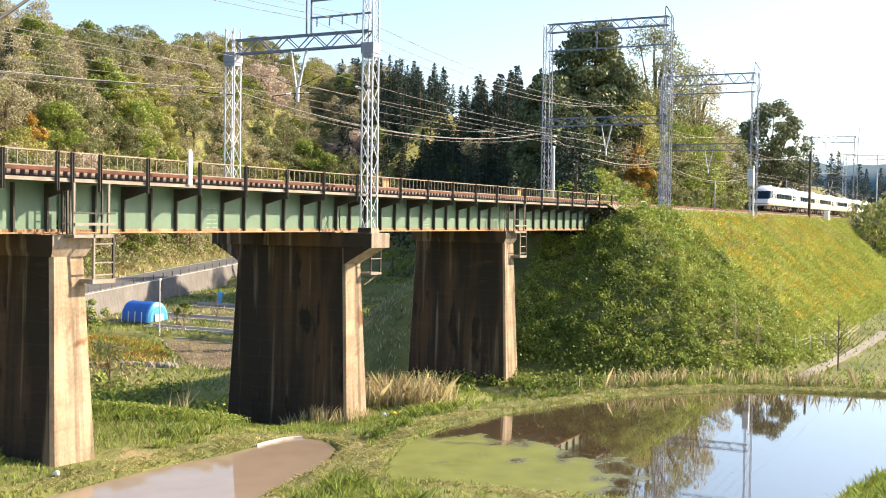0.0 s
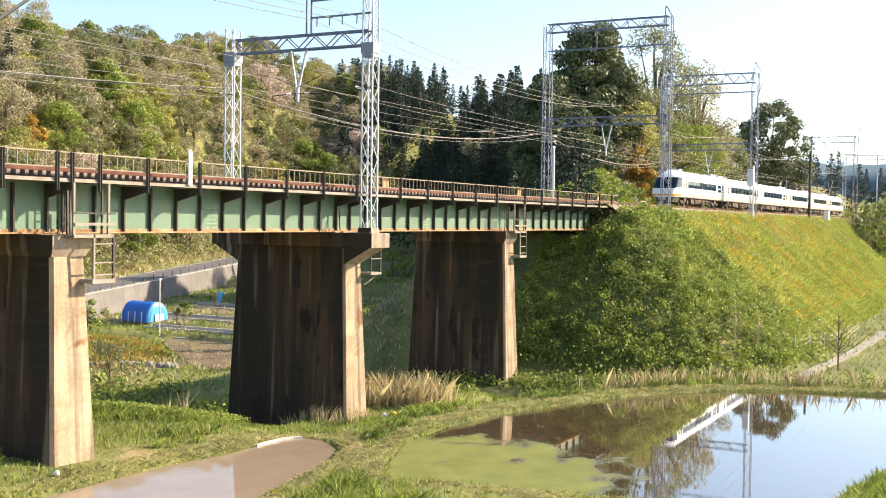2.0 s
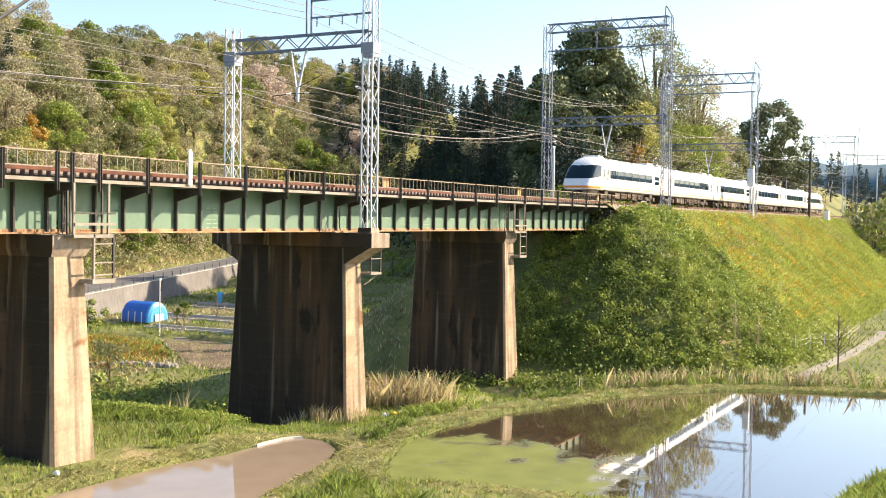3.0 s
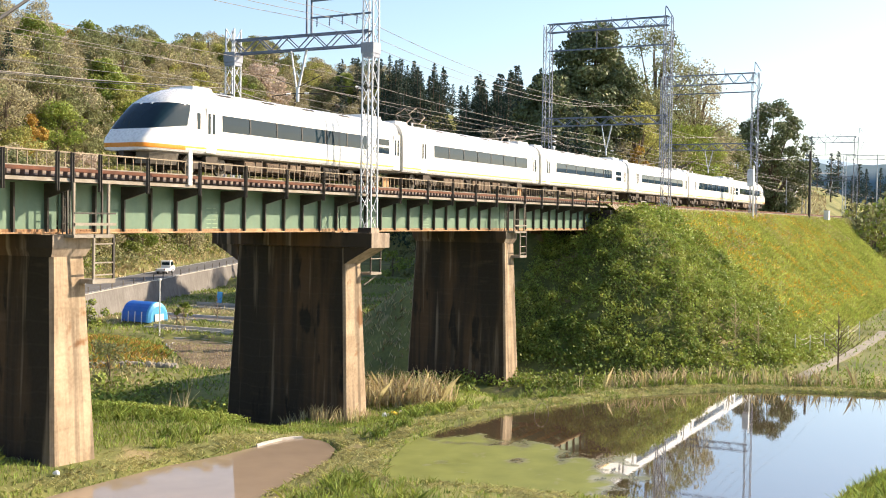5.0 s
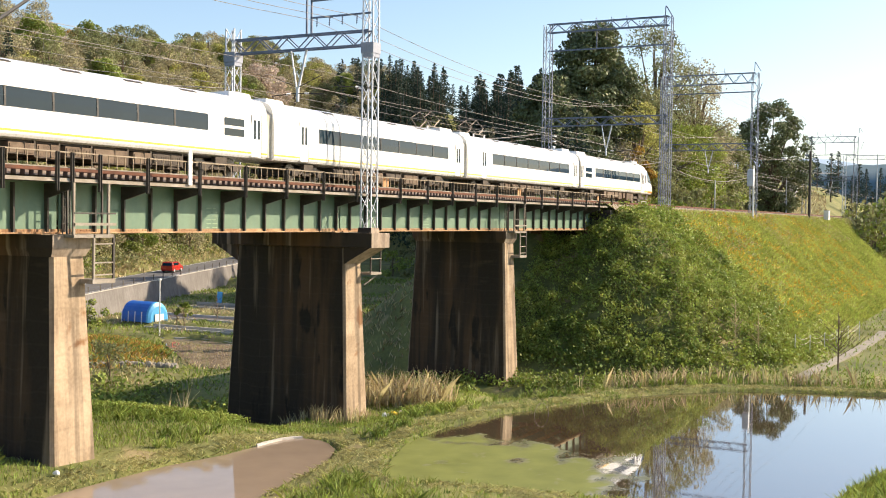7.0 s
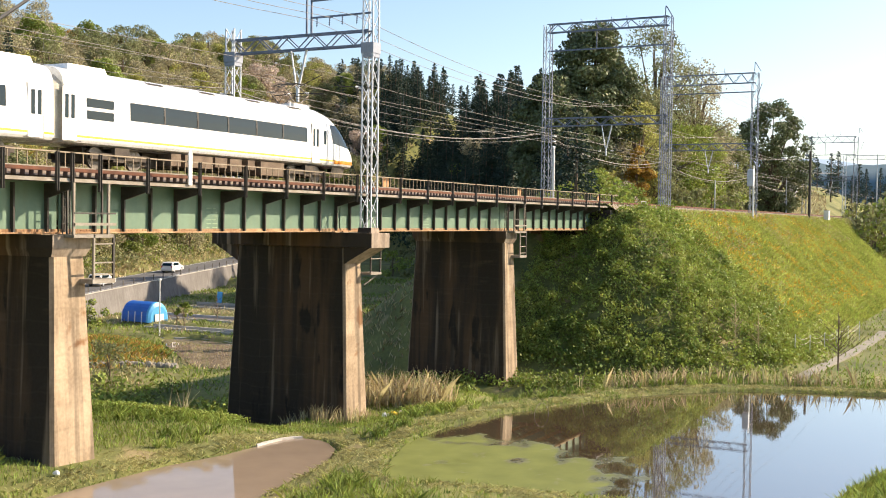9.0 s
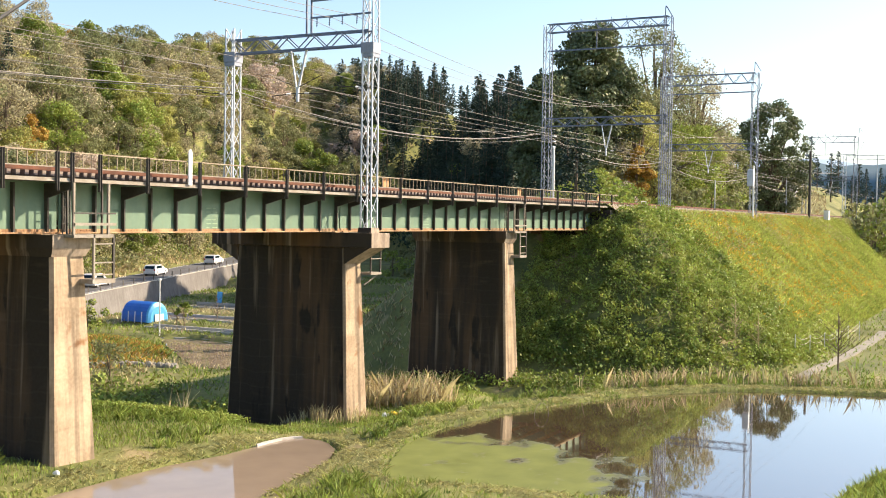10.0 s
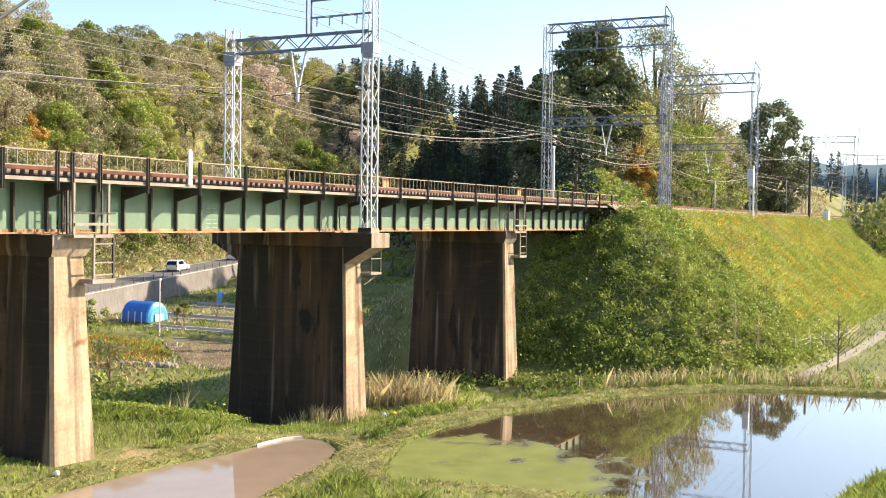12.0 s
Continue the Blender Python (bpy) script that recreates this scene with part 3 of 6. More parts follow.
post_mesh = Shape().box(-0.055, 0.055, -0.010, 0.010, -0.92, 0.47).box(-0.055, -0.04, -0.055, 0.055, -0.92, 0.47).box(0.04, 0.055, -0.055, 0.055, -0.92, 0.47).mesh("post", DARK_STEEL)
baluster = Shape().box(-0.014, 0.014, -0.014, 0.014, -0.06, 0.44).mesh("baluster", RAILING)
part("handrail", Shape().box(-9, 91, RAIL_Y - 0.05, RAIL_Y + 0.03, 0.44, 0.49), RAILING, railing)
part("lower_rail", Shape().box(-9, 91, RAIL_Y - 0.02, RAIL_Y + 0.03, -0.10, -0.06), DECK_EDGE, railing)
for x in BRACKETS + [28.6, 30.67, 89.1]:
    part("post", post_mesh, None, railing, at=pose(x, RAIL_Y - 0.08, 0))
for x in np.arange(20.0, 90.5, 0.43):
    part("baluster", baluster, None, railing, at=pose(x, RAIL_Y, 0))

# tracks
for k, cy in enumerate(TRACKS):
    track = thing("railway_track", "rusty railway track on timber sleepers", "railway track", "tracks")
    for s in (-0.755, 0.755):
        part("rail", Shape().box(-300, 420, cy + s - 0.033, cy + s + 0.033, -0.055, 0.0).box(-300, 420, cy + s - 0.01, cy + s + 0.01, -0.14, -0.055)
             .box(-300, 420, cy + s - 0.065, cy + s + 0.065, -0.16, -0.14), RAIL_RUST, track)
    for s in (-1.12, 1.12):
        part("guard_rail", Shape().box(8, 88, cy + s - 0.06, cy + s + 0.06, -0.16, -0.055), RAIL_RUST, track)
    sl = Shape().box(-0.09, 0.09, cy - 1.25, cy + 1.25, -0.36, -0.19).mesh("sleeper", SLEEPER)
    rest = Shape()
    for x in np.arange(-9, 88.2, 0.40):
        if x > 20 and k == 0:
            part("sleeper", sl, None, track, at=pose(x, 0, 0))
        else:
            rest.box(x - 0.1, x + 0.1, cy - 1.25, cy + 1.25, -0.40, -0.17)
    for x in list(np.arange(88.6, 300, 0.6)):
        rest.box(x - 0.11, x + 0.11, cy - 1.25, cy + 1.25, -0.40, -0.17)
    tagged(part("sleeper_bed", rest, SLEEPER, track), kind="stuff")
ballast = setting(part("ballast", Shape().loft([[(x, y0, -0.85), (x, -1.0 + 0.2, -0.3), (x, 7.2, -0.3), (x, y1, -0.85)] for x, y0, y1 in ((88.3, -1.7, 8.2), (240, -1.7, 8.2), (420, -1.7, 8.2))], closed=False),
                       surface("ballast", (0.16, 0.12, 0.09), (0.34, 0.28, 0.22), 2.0, 0.95, bump=0.8, fine=8)), "brown stone track ballast", "ballast")


# ---- overhead line masts ----
def lattice_mast(s, x, y, z0, z1, w0, w1, leg=0.07, pitch=0.95):
    """A square lattice mast of four angle legs with zigzag bracing on each side."""
    def c(z, i, j):
        h = (w0 + (w1 - w0) * (z - z0) / (z1 - z0)) / 2
        return Vector((x + i * h, y + j * h, z))
    for i in (-1, 1):
        for j in (-1, 1):
            s.beam(c(z0, i, j), c(z1, i, j), leg)
    n = max(2, round((z1 - z0) / pitch))
    zs = np.linspace(z0, z1, n + 1)
    for k in range(n):
        q = 1 if k % 2 else -1
        for sd in (-1, 1):
            s.beam(c(zs[k], -q, sd), c(zs[k + 1], q, sd), leg * 0.5)
            s.beam(c(zs[k], sd, -q), c(zs[k + 1], sd, q), leg * 0.5)


def truss_beam(s, x, y0, y1, z0, z1, w, pitch=0.9, chord=0.085):
    for i in (-1, 1):
        for z in (z0, z1):
            s.beam((x + i * w / 2, y0, z), (x + i * w / 2, y1, z), chord)
    n = max(2, round(abs(y1 - y0) / pitch))
    ys = np.linspace(y0, y1, n + 1)
    for k in range(n):
        a, b = (z0, z1) if k % 2 else (z1, z0)
        for i in (-1, 1):
            s.beam((x + i * w / 2, ys[k], a), (x + i * w / 2, ys[k + 1], b), chord * 0.6)
        for z in (z0, z1):
            s.beam((x - w / 2 * (1 if k % 2 else -1), ys[k], z), (x + w / 2 * (1 if k % 2 else -1), ys[k + 1], z), chord * 0.5)


def insulator(s, a, b, r=0.07, n=5):
    a, b = Vector(a), Vector(b)
    s.tube([a, b], r * 0.35, 6)
    for k in range(n):
        p = a.lerp(b, (k + 0.3) / n)
        q = a.lerp(b, (k + 0.7) / n)
        s.tube([p, q], [r, r * 0.8], 8)


def build_gantry(x, y_near, y_far, near_base, far_base, top, beams, width=0.62, label="", bar=None, near_top=None, steel=None):
    g = thing("line_gantry", label or "grey steel lattice portal carrying railway overhead wires", "line gantry", "overhead line gantries")
    for y, z0, zt in ((y_near, near_base, near_top or top), (y_far, far_base, top)):
        s = Shape()
        lattice_mast(s, x, y, z0, zt, width, width * 0.92)
        part("mast", s, steel or GALV, g)
        part("foot", Shape().loft([[(x - h, y - h, z), (x + h, y - h, z), (x + h, y + h, z), (x - h, y + h, z)] for h, z in ((width * 0.72, z0 - 0.3), (width * 0.62, z0 + 0.25))]), CAP_CONCRETE, g)
    for z0, z1 in beams:
        s = Shape()
        truss_beam(s, x, y_near, y_far, z0, z1, width * 0.7)
        part("truss_beam", s, MAST_BLUE, g)
    if bar:
        part("cross_bar", Shape().beam((x, y_near, bar), (x, y_far, bar), 0.13).beam((x, (y_near + y_far) / 2 + 1, bar), (x, (y_near + y_far) / 2 + 1, beams[0][0]), 0.07), MAST_BLUE, g)
    return g


g1 = build_gantry(49.2, -1.35, 7.55, -2.5, -2.5, 8.6, [(7.2, 7.95)], 0.62, "steel lattice portal standing on a bridge pier, holding catenary wires", near_top=14.5)
for y in (-1.35, 7.55):
    part("gusset_box", Shape().box(48.83, 49.57, y - 0.38, y + 0.38, 6.75, 7.3).box(48.87, 49.53, y - 0.35, y + 0.35, 6.55, 6.75), MAST_GREY, g1)
g2 = build_gantry(99.3, -2.6, 9.2, -1.2, -1.0, 17.0, [(16.25, 17.05), (7.3, 8.05)], 0.72, bar=14.5, steel=MAST_GREY)
g3 = build_gantry(138.0, -2.4, 9.0, -1.0, -0.8, 16.7, [(15.5, 16.7), (7.3, 8.1)], 0.8, bar=14.4, steel=MAST_GREY)
g4 = build_gantry(239.0, -1.7, 8.3, -1.0, -0.8, 16.3, [(15.1, 16.3), (7.3, 8.1)], 0.8, bar=12.6, steel=MAST_GREY)


# ---- the train ----
ROOF = 3.80
PROFILE = [(0.0, 0.88), (1.10, 0.88), (1.30, 0.93), (1.385, 1.05), (1.395, 1.12), (1.395, 1.20), (1.40, 1.45), (1.40, 1.96), (1.395, 2.3), (1.375, 2.68), (1.34, 3.02),
           (1.25, 3.33), (1.08, 3.55), (0.80, 3.69), (0.42, 3.775), (0.0, ROOF)]
FINE = 3
PROFILE = [tuple(np.array(a) + (np.array(b) - np.array(a)) * k / FINE) for a, b in zip(PROFILE, PROFILE[1:]) for k in range(FINE)] + [PROFILE[-1]]
HALF = len(PROFILE)
GLASS_ROWS = (7, 9)        # profile steps that carry the side windows
STRIPE_ROW = 4


def ring_at(x, zt=ROOF, wf=1.0, zb=0.88):
    low = 1.12
    rise = lambda z: z if z <= low else low + (z - low) * (zt - low) / (ROOF - low)
    right = [(x, -y * wf, rise(z)) for y, z in PROFILE]
    left = [(x, y * wf, rise(z)) for y, z in PROFILE[-2:0:-1]]
    return right + left


def row_of(k):
    """The profile step of a face strip, the same on both sides."""
    n = 2 * HALF - 2
    return (k if k < HALF - 1 else n - 1 - k) // FINE


def train_body(car, stations, windows, nose=None):
    """Skin of a car between stations (x, roof height, width factor); faces go to the parts that they belong to."""
    skins = {"shell": Shape(), "stripe": Shape(), "stripe_far": Shape(), "mullion": Shape()}
    rings = [ring_at(*st) for st in stations]
    n = len(rings[0])
    panes = {}
    for i in range(len(rings) - 1):
        xm = (stations[i][0] + stations[i + 1][0]) / 2
        for k in range(n):
            r = row_of(k)
            q = [rings[i][k], rings[i][(k + 1) % n], rings[i + 1][(k + 1) % n], rings[i + 1][k]]
            zc = sum(p[2] for p in q) / 4
            w = next((j for j, (a, b) in enumerate(windows) if a < xm < b), None)
            if w is not None and GLASS_ROWS[0] <= r < GLASS_ROWS[1]:
                sd = -1 if k < HALF - 1 else 1
                panes.setdefault((w, sd), Shape()).poly([(p[0], p[1] - sd * 0.018, p[2]) for p in q], [(0, 1, 2, 3)])
                key = None
            elif windows and GLASS_ROWS[0] <= r < GLASS_ROWS[1] and windows[0][0] < xm < windows[-1][1]:
                key = "mullion"
            elif r == STRIPE_ROW and not (nose and xm < 2.4):
                key = "stripe" if k < HALF - 1 else "stripe_far"
            else:
                key = "shell"
            if key:
                skins[key].poly(q, [(0, 1, 2, 3)])
    skins["shell"].poly(rings[0], [tuple(range(n))[::-1]])
    skins["shell"].poly(rings[-1], [tuple(range(n))])
    bm = bmesh.new()
    me = skins["shell"].mesh("shell", TRAIN_WHITE)
    bm.from_mesh(me)
    bmesh.ops.remove_doubles(bm, verts=bm.verts, dist=0.0005)
    if nose:        # clean edges for the screen and the band
        for co, no in (((0, 0, 2.98), (0, 0, 1)), ((0, 0, 1.75), (-0.12, 0, 1)), ((2.75, 0, 2.95), (1, 0, -0.3)), ((0, 0, 1.02), (0, 0, 1)), ((0, 0, 1.20), (0, 0, 1)), ((2.4, 0, 1), (1, 0, 0))):
            near_faces = [f for f in bm.faces if f.calc_center_median().x < 5]
            geom = near_faces + list({e for f in near_faces for e in f.edges}) + list({v for f in near_faces for v in f.verts})
            bmesh.ops.bisect_plane(bm, geom=geom, plane_co=co, plane_no=Vector(no).normalized(), dist=0.0005)
    bmesh.ops.recalc_face_normals(bm, faces=bm.faces)
    for f in bm.faces:
        f.smooth = len(f.verts) <= 6
    for e in bm.edges:
        e.smooth = e.calc_face_angle(0) < 0.6
    kinds = {}
    for f in bm.faces:
        c = f.calc_center_median()
        kinds.setdefault((nose(c.x, c.z, 0) if nose else None) or "shell", set()).add(f.index)
    for key, m in (("shell", TRAIN_WHITE), ("windscreen", TRAIN_GLASS), ("nose_band", TRAIN_ORANGE)):
        if key in kinds:
            cut = bm.copy()
            cut.faces.ensure_lookup_table()
            bmesh.ops.delete(cut, geom=[cut.faces[i] for k, v in kinds.items() if k != key for i in v], context="FACES")
            out = bpy.data.meshes.new(key)
            cut.to_mesh(out)
            cut.free()
            out.materials.append(m)
            part(key, out, None, car)
    bm.free()
    if skins["mullion"].v:
        tagged(part("window_frames", skins["mullion"], CABLE, car), kind="stuff")
    for key in ("stripe", "stripe_far"):
        if skins[key].v:
            part("stripe", skins[key], TRAIN_YELLOW, car, smooth=True)
    for (w, sd), s in panes.items():
        part("window", s, TRAIN_GLASS, car)


def bogie(car, x):
    b = part("bogie", Shape().box(x - 1.6, x + 1.6, -1.12, -0.98, 0.38, 0.62).box(x - 1.6, x + 1.6, 0.98, 1.12, 0.38, 0.62).box(x - 0.35, x + 0.35, -1.1, 1.1, 0.3, 0.7).box(x - 1.5, x + 1.5, -0.6, 0.6, 0.25, 0.82)
             .box(x - 0.4, x + 0.4, -1.22, -0.99, 0.50, 0.86).box(x - 0.4, x + 0.4, 0.99, 1.22, 0.50, 0.86)
             .box(x - 1.35, x - 0.85, -1.2, -1.0, 0.26, 0.58).box(x + 0.85, x + 1.35, -1.2, -1.0, 0.26, 0.58)
             .tube([(x - 0.75, -1.16, 0.3), (x - 0.1, -1.16, 0.78)], 0.05, 6).tube([(x + 0.75, -1.16, 0.3), (x + 0.1, -1.16, 0.78)], 0.05, 6), UNDER_DARK, car)
    for dx in (-1.05, 1.05):
        s = Shape()
        for sd in (-1, 1):
            s.tube([(x + dx, sd * 0.70, 0.43), (x + dx, sd * 0.83, 0.43)], 0.43, 20)
        s.tube([(x + dx, -0.8, 0.43), (x + dx, 0.8, 0.43)], 0.08, 8)
        part("wheelset", s, WHEEL, b)


def underfloor(car, x0, x1, seed):
    rng = random.Random(seed)
    part("underframe", Shape().box(x0 - 3, x1 + 3, -1.0, 1.0, 0.80, 0.89).box(x0 - 0.3, x1 + 0.3, -0.5, 0.5, 0.22, 0.80), UNDER_DARK, car)
    x = x0
    while x < x1 - 0.5:
        w = min(rng.uniform(0.5, 1.9), x1 - x)
        zb = rng.uniform(0.18, 0.42)
        s = Shape().box(x, x + w, -1.24, -0.55, zb, 0.76)
        s.box(x + 0.06, x + w - 0.06, -1.265, -1.24, zb + 0.06, 0.70)
        if rng.random() < 0.5:
            for k in range(int(w / 0.14)):
                s.box(x + 0.05 + k * 0.14, x + 0.09 + k * 0.14, -1.28, -1.265, zb + 0.1, 0.66)
        part("equipment_box", s, UNDER if rng.random() < 0.7 else UNDER_DARK, car)
        pipe = Shape().tube([(x - 0.1, -1.27, zb + 0.02), (x + w * 0.6, -1.27, zb + 0.02), (x + w * 0.6, -1.27, 0.80)], 0.025, 5)
        pipe.box(x + w + 0.02, x + w + 0.09, -1.22, -1.1, zb - 0.05, 0.85)
        part("pipe", pipe, UNDER_DARK, car)
        part("equipment_box", Shape().box(x, x + w, 0.55, 1.30, zb, 0.82), UNDER, car)
        x += w + rng.uniform(0.12, 0.45)


def pantograph(car, x, up=True):
    s = Shape()
    h, feet = (0.95 if up else 0.22), []
    for yy in (-0.5, 0.5):
        for sd in (-1, 1):
            s.tube([(x + sd * 0.22, yy, 3.95), (x + sd * 1.0, yy * 0.92, 3.95 + h * 0.5)], 0.03, 6)
            s.tube([(x + sd * 1.0, yy * 0.92, 3.95 + h * 0.5), (x - sd * 0.06, yy * 0.75, 3.95 + h)], 0.022, 6)
    for sd in (-1, 1):
        s.beam((x + sd * 1.0, -0.46, 3.95 + h * 0.5), (x + sd * 1.0, 0.46, 3.95 + h * 0.5), 0.035)
        s.tube([(x + sd * 0.22, -0.5, 3.95), (x + sd * 1.0, 0.46, 3.95 + h * 0.5)], 0.014, 5)
    for dx in (-0.16, 0.16):
        s.tube([(x + dx, -0.85, 3.89 + h), (x + dx, -0.55, 3.97 + h), (x + dx, 0.55, 3.97 + h), (x + dx, 0.85, 3.89 + h)], 0.03, 6)
    s.beam((x - 1.0, -0.6, 3.93), (x + 1.0, -0.6, 3.93), 0.06).beam((x - 1.0, 0.6, 3.93), (x + 1.0, 0.6, 3.93), 0.06)
    for dx in (-0.8, 0.8):
        for yy in (-0.6, 0.6):
            feet.append((x + dx, yy))
    frame_ob = part("pantograph", s, WHEEL, car, "raised dark grey pantograph" if up else "folded pantograph")
    for fx, fy in feet:
        part("insulator", Shape().tube([(fx, fy, 3.70), (fx, fy, 3.93)], 0.06, 8), PORCELAIN, frame_ob)


def door(car, x, slits=(0.12, 0.42), width=0.72):
    for sd in (-1, 1):
        def leaf(x0, x1, near, far, z0, z1):
            return Shape().box(x0, x1, min(sd * near, sd * far), max(sd * near, sd * far), z0, z1)
        d = part("door", leaf(x, x + width, 1.398, 1.405, 0.98, 2.95), TRAIN_WHITE, car)
        for k in slits:
            part("slit_window", leaf(x + k, x + k + 0.17, 1.404, 1.412, 1.80, 2.68), TRAIN_GLASS, d)
        part("seal", leaf(x + width, x + width + 0.025, 1.399, 1.409, 0.98, 2.95), DARK_STEEL, d)
        part("step_edge", leaf(x - 0.2, x + width, 1.399, 1.409, 0.955, 0.975), DARK_STEEL, d)


def roof_gear(car, spots):
    for x, w, z in spots:
        part("air_conditioner", Shape().loft([[(x - 0.1, -0.75, 3.62), (x + w + 0.1, -0.75, 3.62), (x + w + 0.1, 0.75, 3.62), (x - 0.1, 0.75, 3.62)],
                                              [(x, -0.65, z), (x + w, -0.65, z), (x + w, 0.65, z), (x, 0.65, z)]]), TRAIN_WHITE, car)
    for x in (4.9, 8.2, 11.5, 14.8):
        for sd in (-1, 1):
            part("roof_vent", Shape().poly([(x, sd * 1.095, 3.555), (x + 1.0, sd * 1.095, 3.555), (x + 1.0, sd * 0.90, 3.655), (x, sd * 0.90, 3.655)], [(0, 1, 2, 3)]), DARK_STEEL, car)


def gangway(car, x, sd):
    part("gangway", Shape().loft([[(xx, y * k, 0.95 + (z - 0.88) * k) for y, z in ((-1.25, 0.95), (1.25, 0.95), (1.25, 3.0), (0.8, 3.35), (-0.8, 3.35), (-1.25, 3.0))]
                                  for xx, k in ((x, 1.0), (x + sd * 0.13, 0.97), (x + sd * 0.26, 1.0))]), TRAIN_GREY, car, "grey rubber gangway bellows")


def panes(a, b, n, gap=0.09):
    w = (b - a - gap * (n - 1)) / n
    return [(a + k * (w + gap), a + k * (w + gap) + w) for k in range(n)]


def stations_for(x0, x1, windows):
    xs = sorted({x0, x1, *[v for w in windows for v in w]})
    return [(x, ROOF, 1.0) for x in xs]


MID, END = 20.72, 20.75


def middle_car(seed, paired, pantos):
    car = thing("train_carriage", "white express train carriage with dark ribbon windows and a yellow stripe", "train carriage", "train carriages")
    win = panes(4.05, 18.3, 7) if not paired else panes(3.2, 16.2, 6)
    train_body(car, stations_for(0.26, MID - 0.26, win), win)
    door(car, 2.4 if not paired else 1.2)
    if not paired:
        door(car, 19.25, (0.15, 0.45))
    else:
        for z in (1.84, 2.30):
            for sd in (-1, 1):
                part("side_window", Shape().box(17.3, 18.7, sd * 1.404 - 0.006, sd * 1.404 + 0.006, z, z + 0.33), TRAIN_GLASS, car)
        door(car, 19.25, (0.15, 0.45))
    bogie(car, 3.4)
    bogie(car, MID - 3.4)
    underfloor(car, 5.6, MID - 5.6, seed)
    roof_gear(car, [(0.6, 1.3, 3.90), (MID - 2.2, 1.5, 3.95)])
    for x in pantos:
        pantograph(car, x)
    gangway(car, 0.26, -1)
    gangway(car, MID - 0.26, 1)
    return car


NOSE_LINE = [(0.0, 1.16, 0.50), (0.05, 1.26, 0.64), (0.2, 1.40, 0.76), (0.45, 1.60, 0.84), (0.8, 1.88, 0.895), (1.2, 2.20, 0.93), (1.6, 2.50, 0.95), (2.0, 2.77, 0.965),
             (2.4, 3.00, 0.978), (2.8, 3.17, 0.986), (3.3, 3.33, 0.993), (3.9, 3.47, 1.0), (4.5, 3.55, 1.0), (4.9, 3.57, 1.0)]
NOSE_LINE = [(x * 0.74, 1.12 + (z - 1.12) * (ROOF - 1.12) / 2.45, w) for x, z, w in NOSE_LINE]
NOSE = [(float(x), *[float(np.interp(x, [p[0] for p in NOSE_LINE], [p[i] for p in NOSE_LINE])) for i in (1, 2)]) for x in (0.0, 0.03, *np.linspace(0.08, 3.63, 52))]


def nose_key(x, z, r):
    """Which part of the nose a face belongs to: the wraparound screen, the painted band or the shell."""
    if x < 2.75 - 0.3 * (2.95 - z) and 1.75 + 0.12 * x < z < 2.98:
        return "windscreen"
    if x < 2.4 and 1.02 < z < 1.20:
        return "nose_band"
    return None


def end_car(seed, panto):
    car = thing("driving_carriage", "white streamlined driving carriage with wraparound windscreen and orange nose band", "train carriage", "train carriages")
    win = panes(4.8, 17.1, 6)
    xs = sorted({v for w in win for v in w} | {END - 0.26, 4.2})
    train_body(car, NOSE + [(x, ROOF, 1.0) for x in xs], win, nose_key)
    door(car, 3.72, (0.10, 0.40), 0.68)
    for sd in (-1, 1):
        part("cab_window", Shape().box(3.12, 3.32, sd * 1.39 - 0.012, sd * 1.39 + 0.012, 1.95, 2.65), TRAIN_GLASS, car)
        for z in (1.84, 2.30):
            part("side_window", Shape().box(18.0, 19.4, sd * 1.404 - 0.006, sd * 1.404 + 0.006, z, z + 0.33), TRAIN_GLASS, car)
        part("headlight", Shape().tube([(1.52, sd * 0.30, 2.86), (1.62, sd * 0.30, 2.92)], [0.09, 0.11], 10), PORCELAIN, car)
        part("wiper", Shape().tube([(0.66, sd * 0.15, 1.93), (1.35, sd * 0.55, 2.56)], 0.014, 5), CABLE, car)
    door(car, 19.9, (0.12, 0.42))
    part("skirt", Shape().loft([[(x, -y, z0), (x, -y * 0.86, z0 - 0.52), (x, y * 0.86, z0 - 0.52), (x, y, z0)] for x, y, z0 in ((0.35, 0.55, 0.90), (0.7, 0.95, 0.89), (1.4, 1.12, 0.89), (2.2, 1.2, 0.89))], closed=False), WHEEL, car, "grey steel snowplough skirt")
    part("coupler", Shape().box(0.05, 0.7, -0.14, 0.14, 0.62, 0.86), DARK_STEEL, car)
    bogie(car, 4.3)
    bogie(car, END - 3.4)
    underfloor(car, 6.6, END - 5.6, seed)
    roof_gear(car, [(3.7, 1.2, 3.90), (END - 3.0, 1.9, 3.95)])
    if panto:
        pantograph(car, 4.4)
    gangway(car, END - 0.26, 1)
    return car


CARS = []
offset = 0.0
for k in range(6):
    if k in (0, 5):
        car = end_car(10 + k, k == 5)
        CARS.append((car, offset + (END if k == 5 else 0.0), 180 if k == 5 else 0))
        offset += END
    else:
        car = middle_car(10 + k, k == 2, {1: [3.5, 17.6], 3: [17.8], 4: [3.5]}.get(k, []))
        CARS.append((car, offset, 0))
        offset += MID


def train_front(t):
    """Place of the leading nose along the line."""
    return 160.73 - 23.563 * t - 0.4402 * t * t + 0.01773 * t ** 3


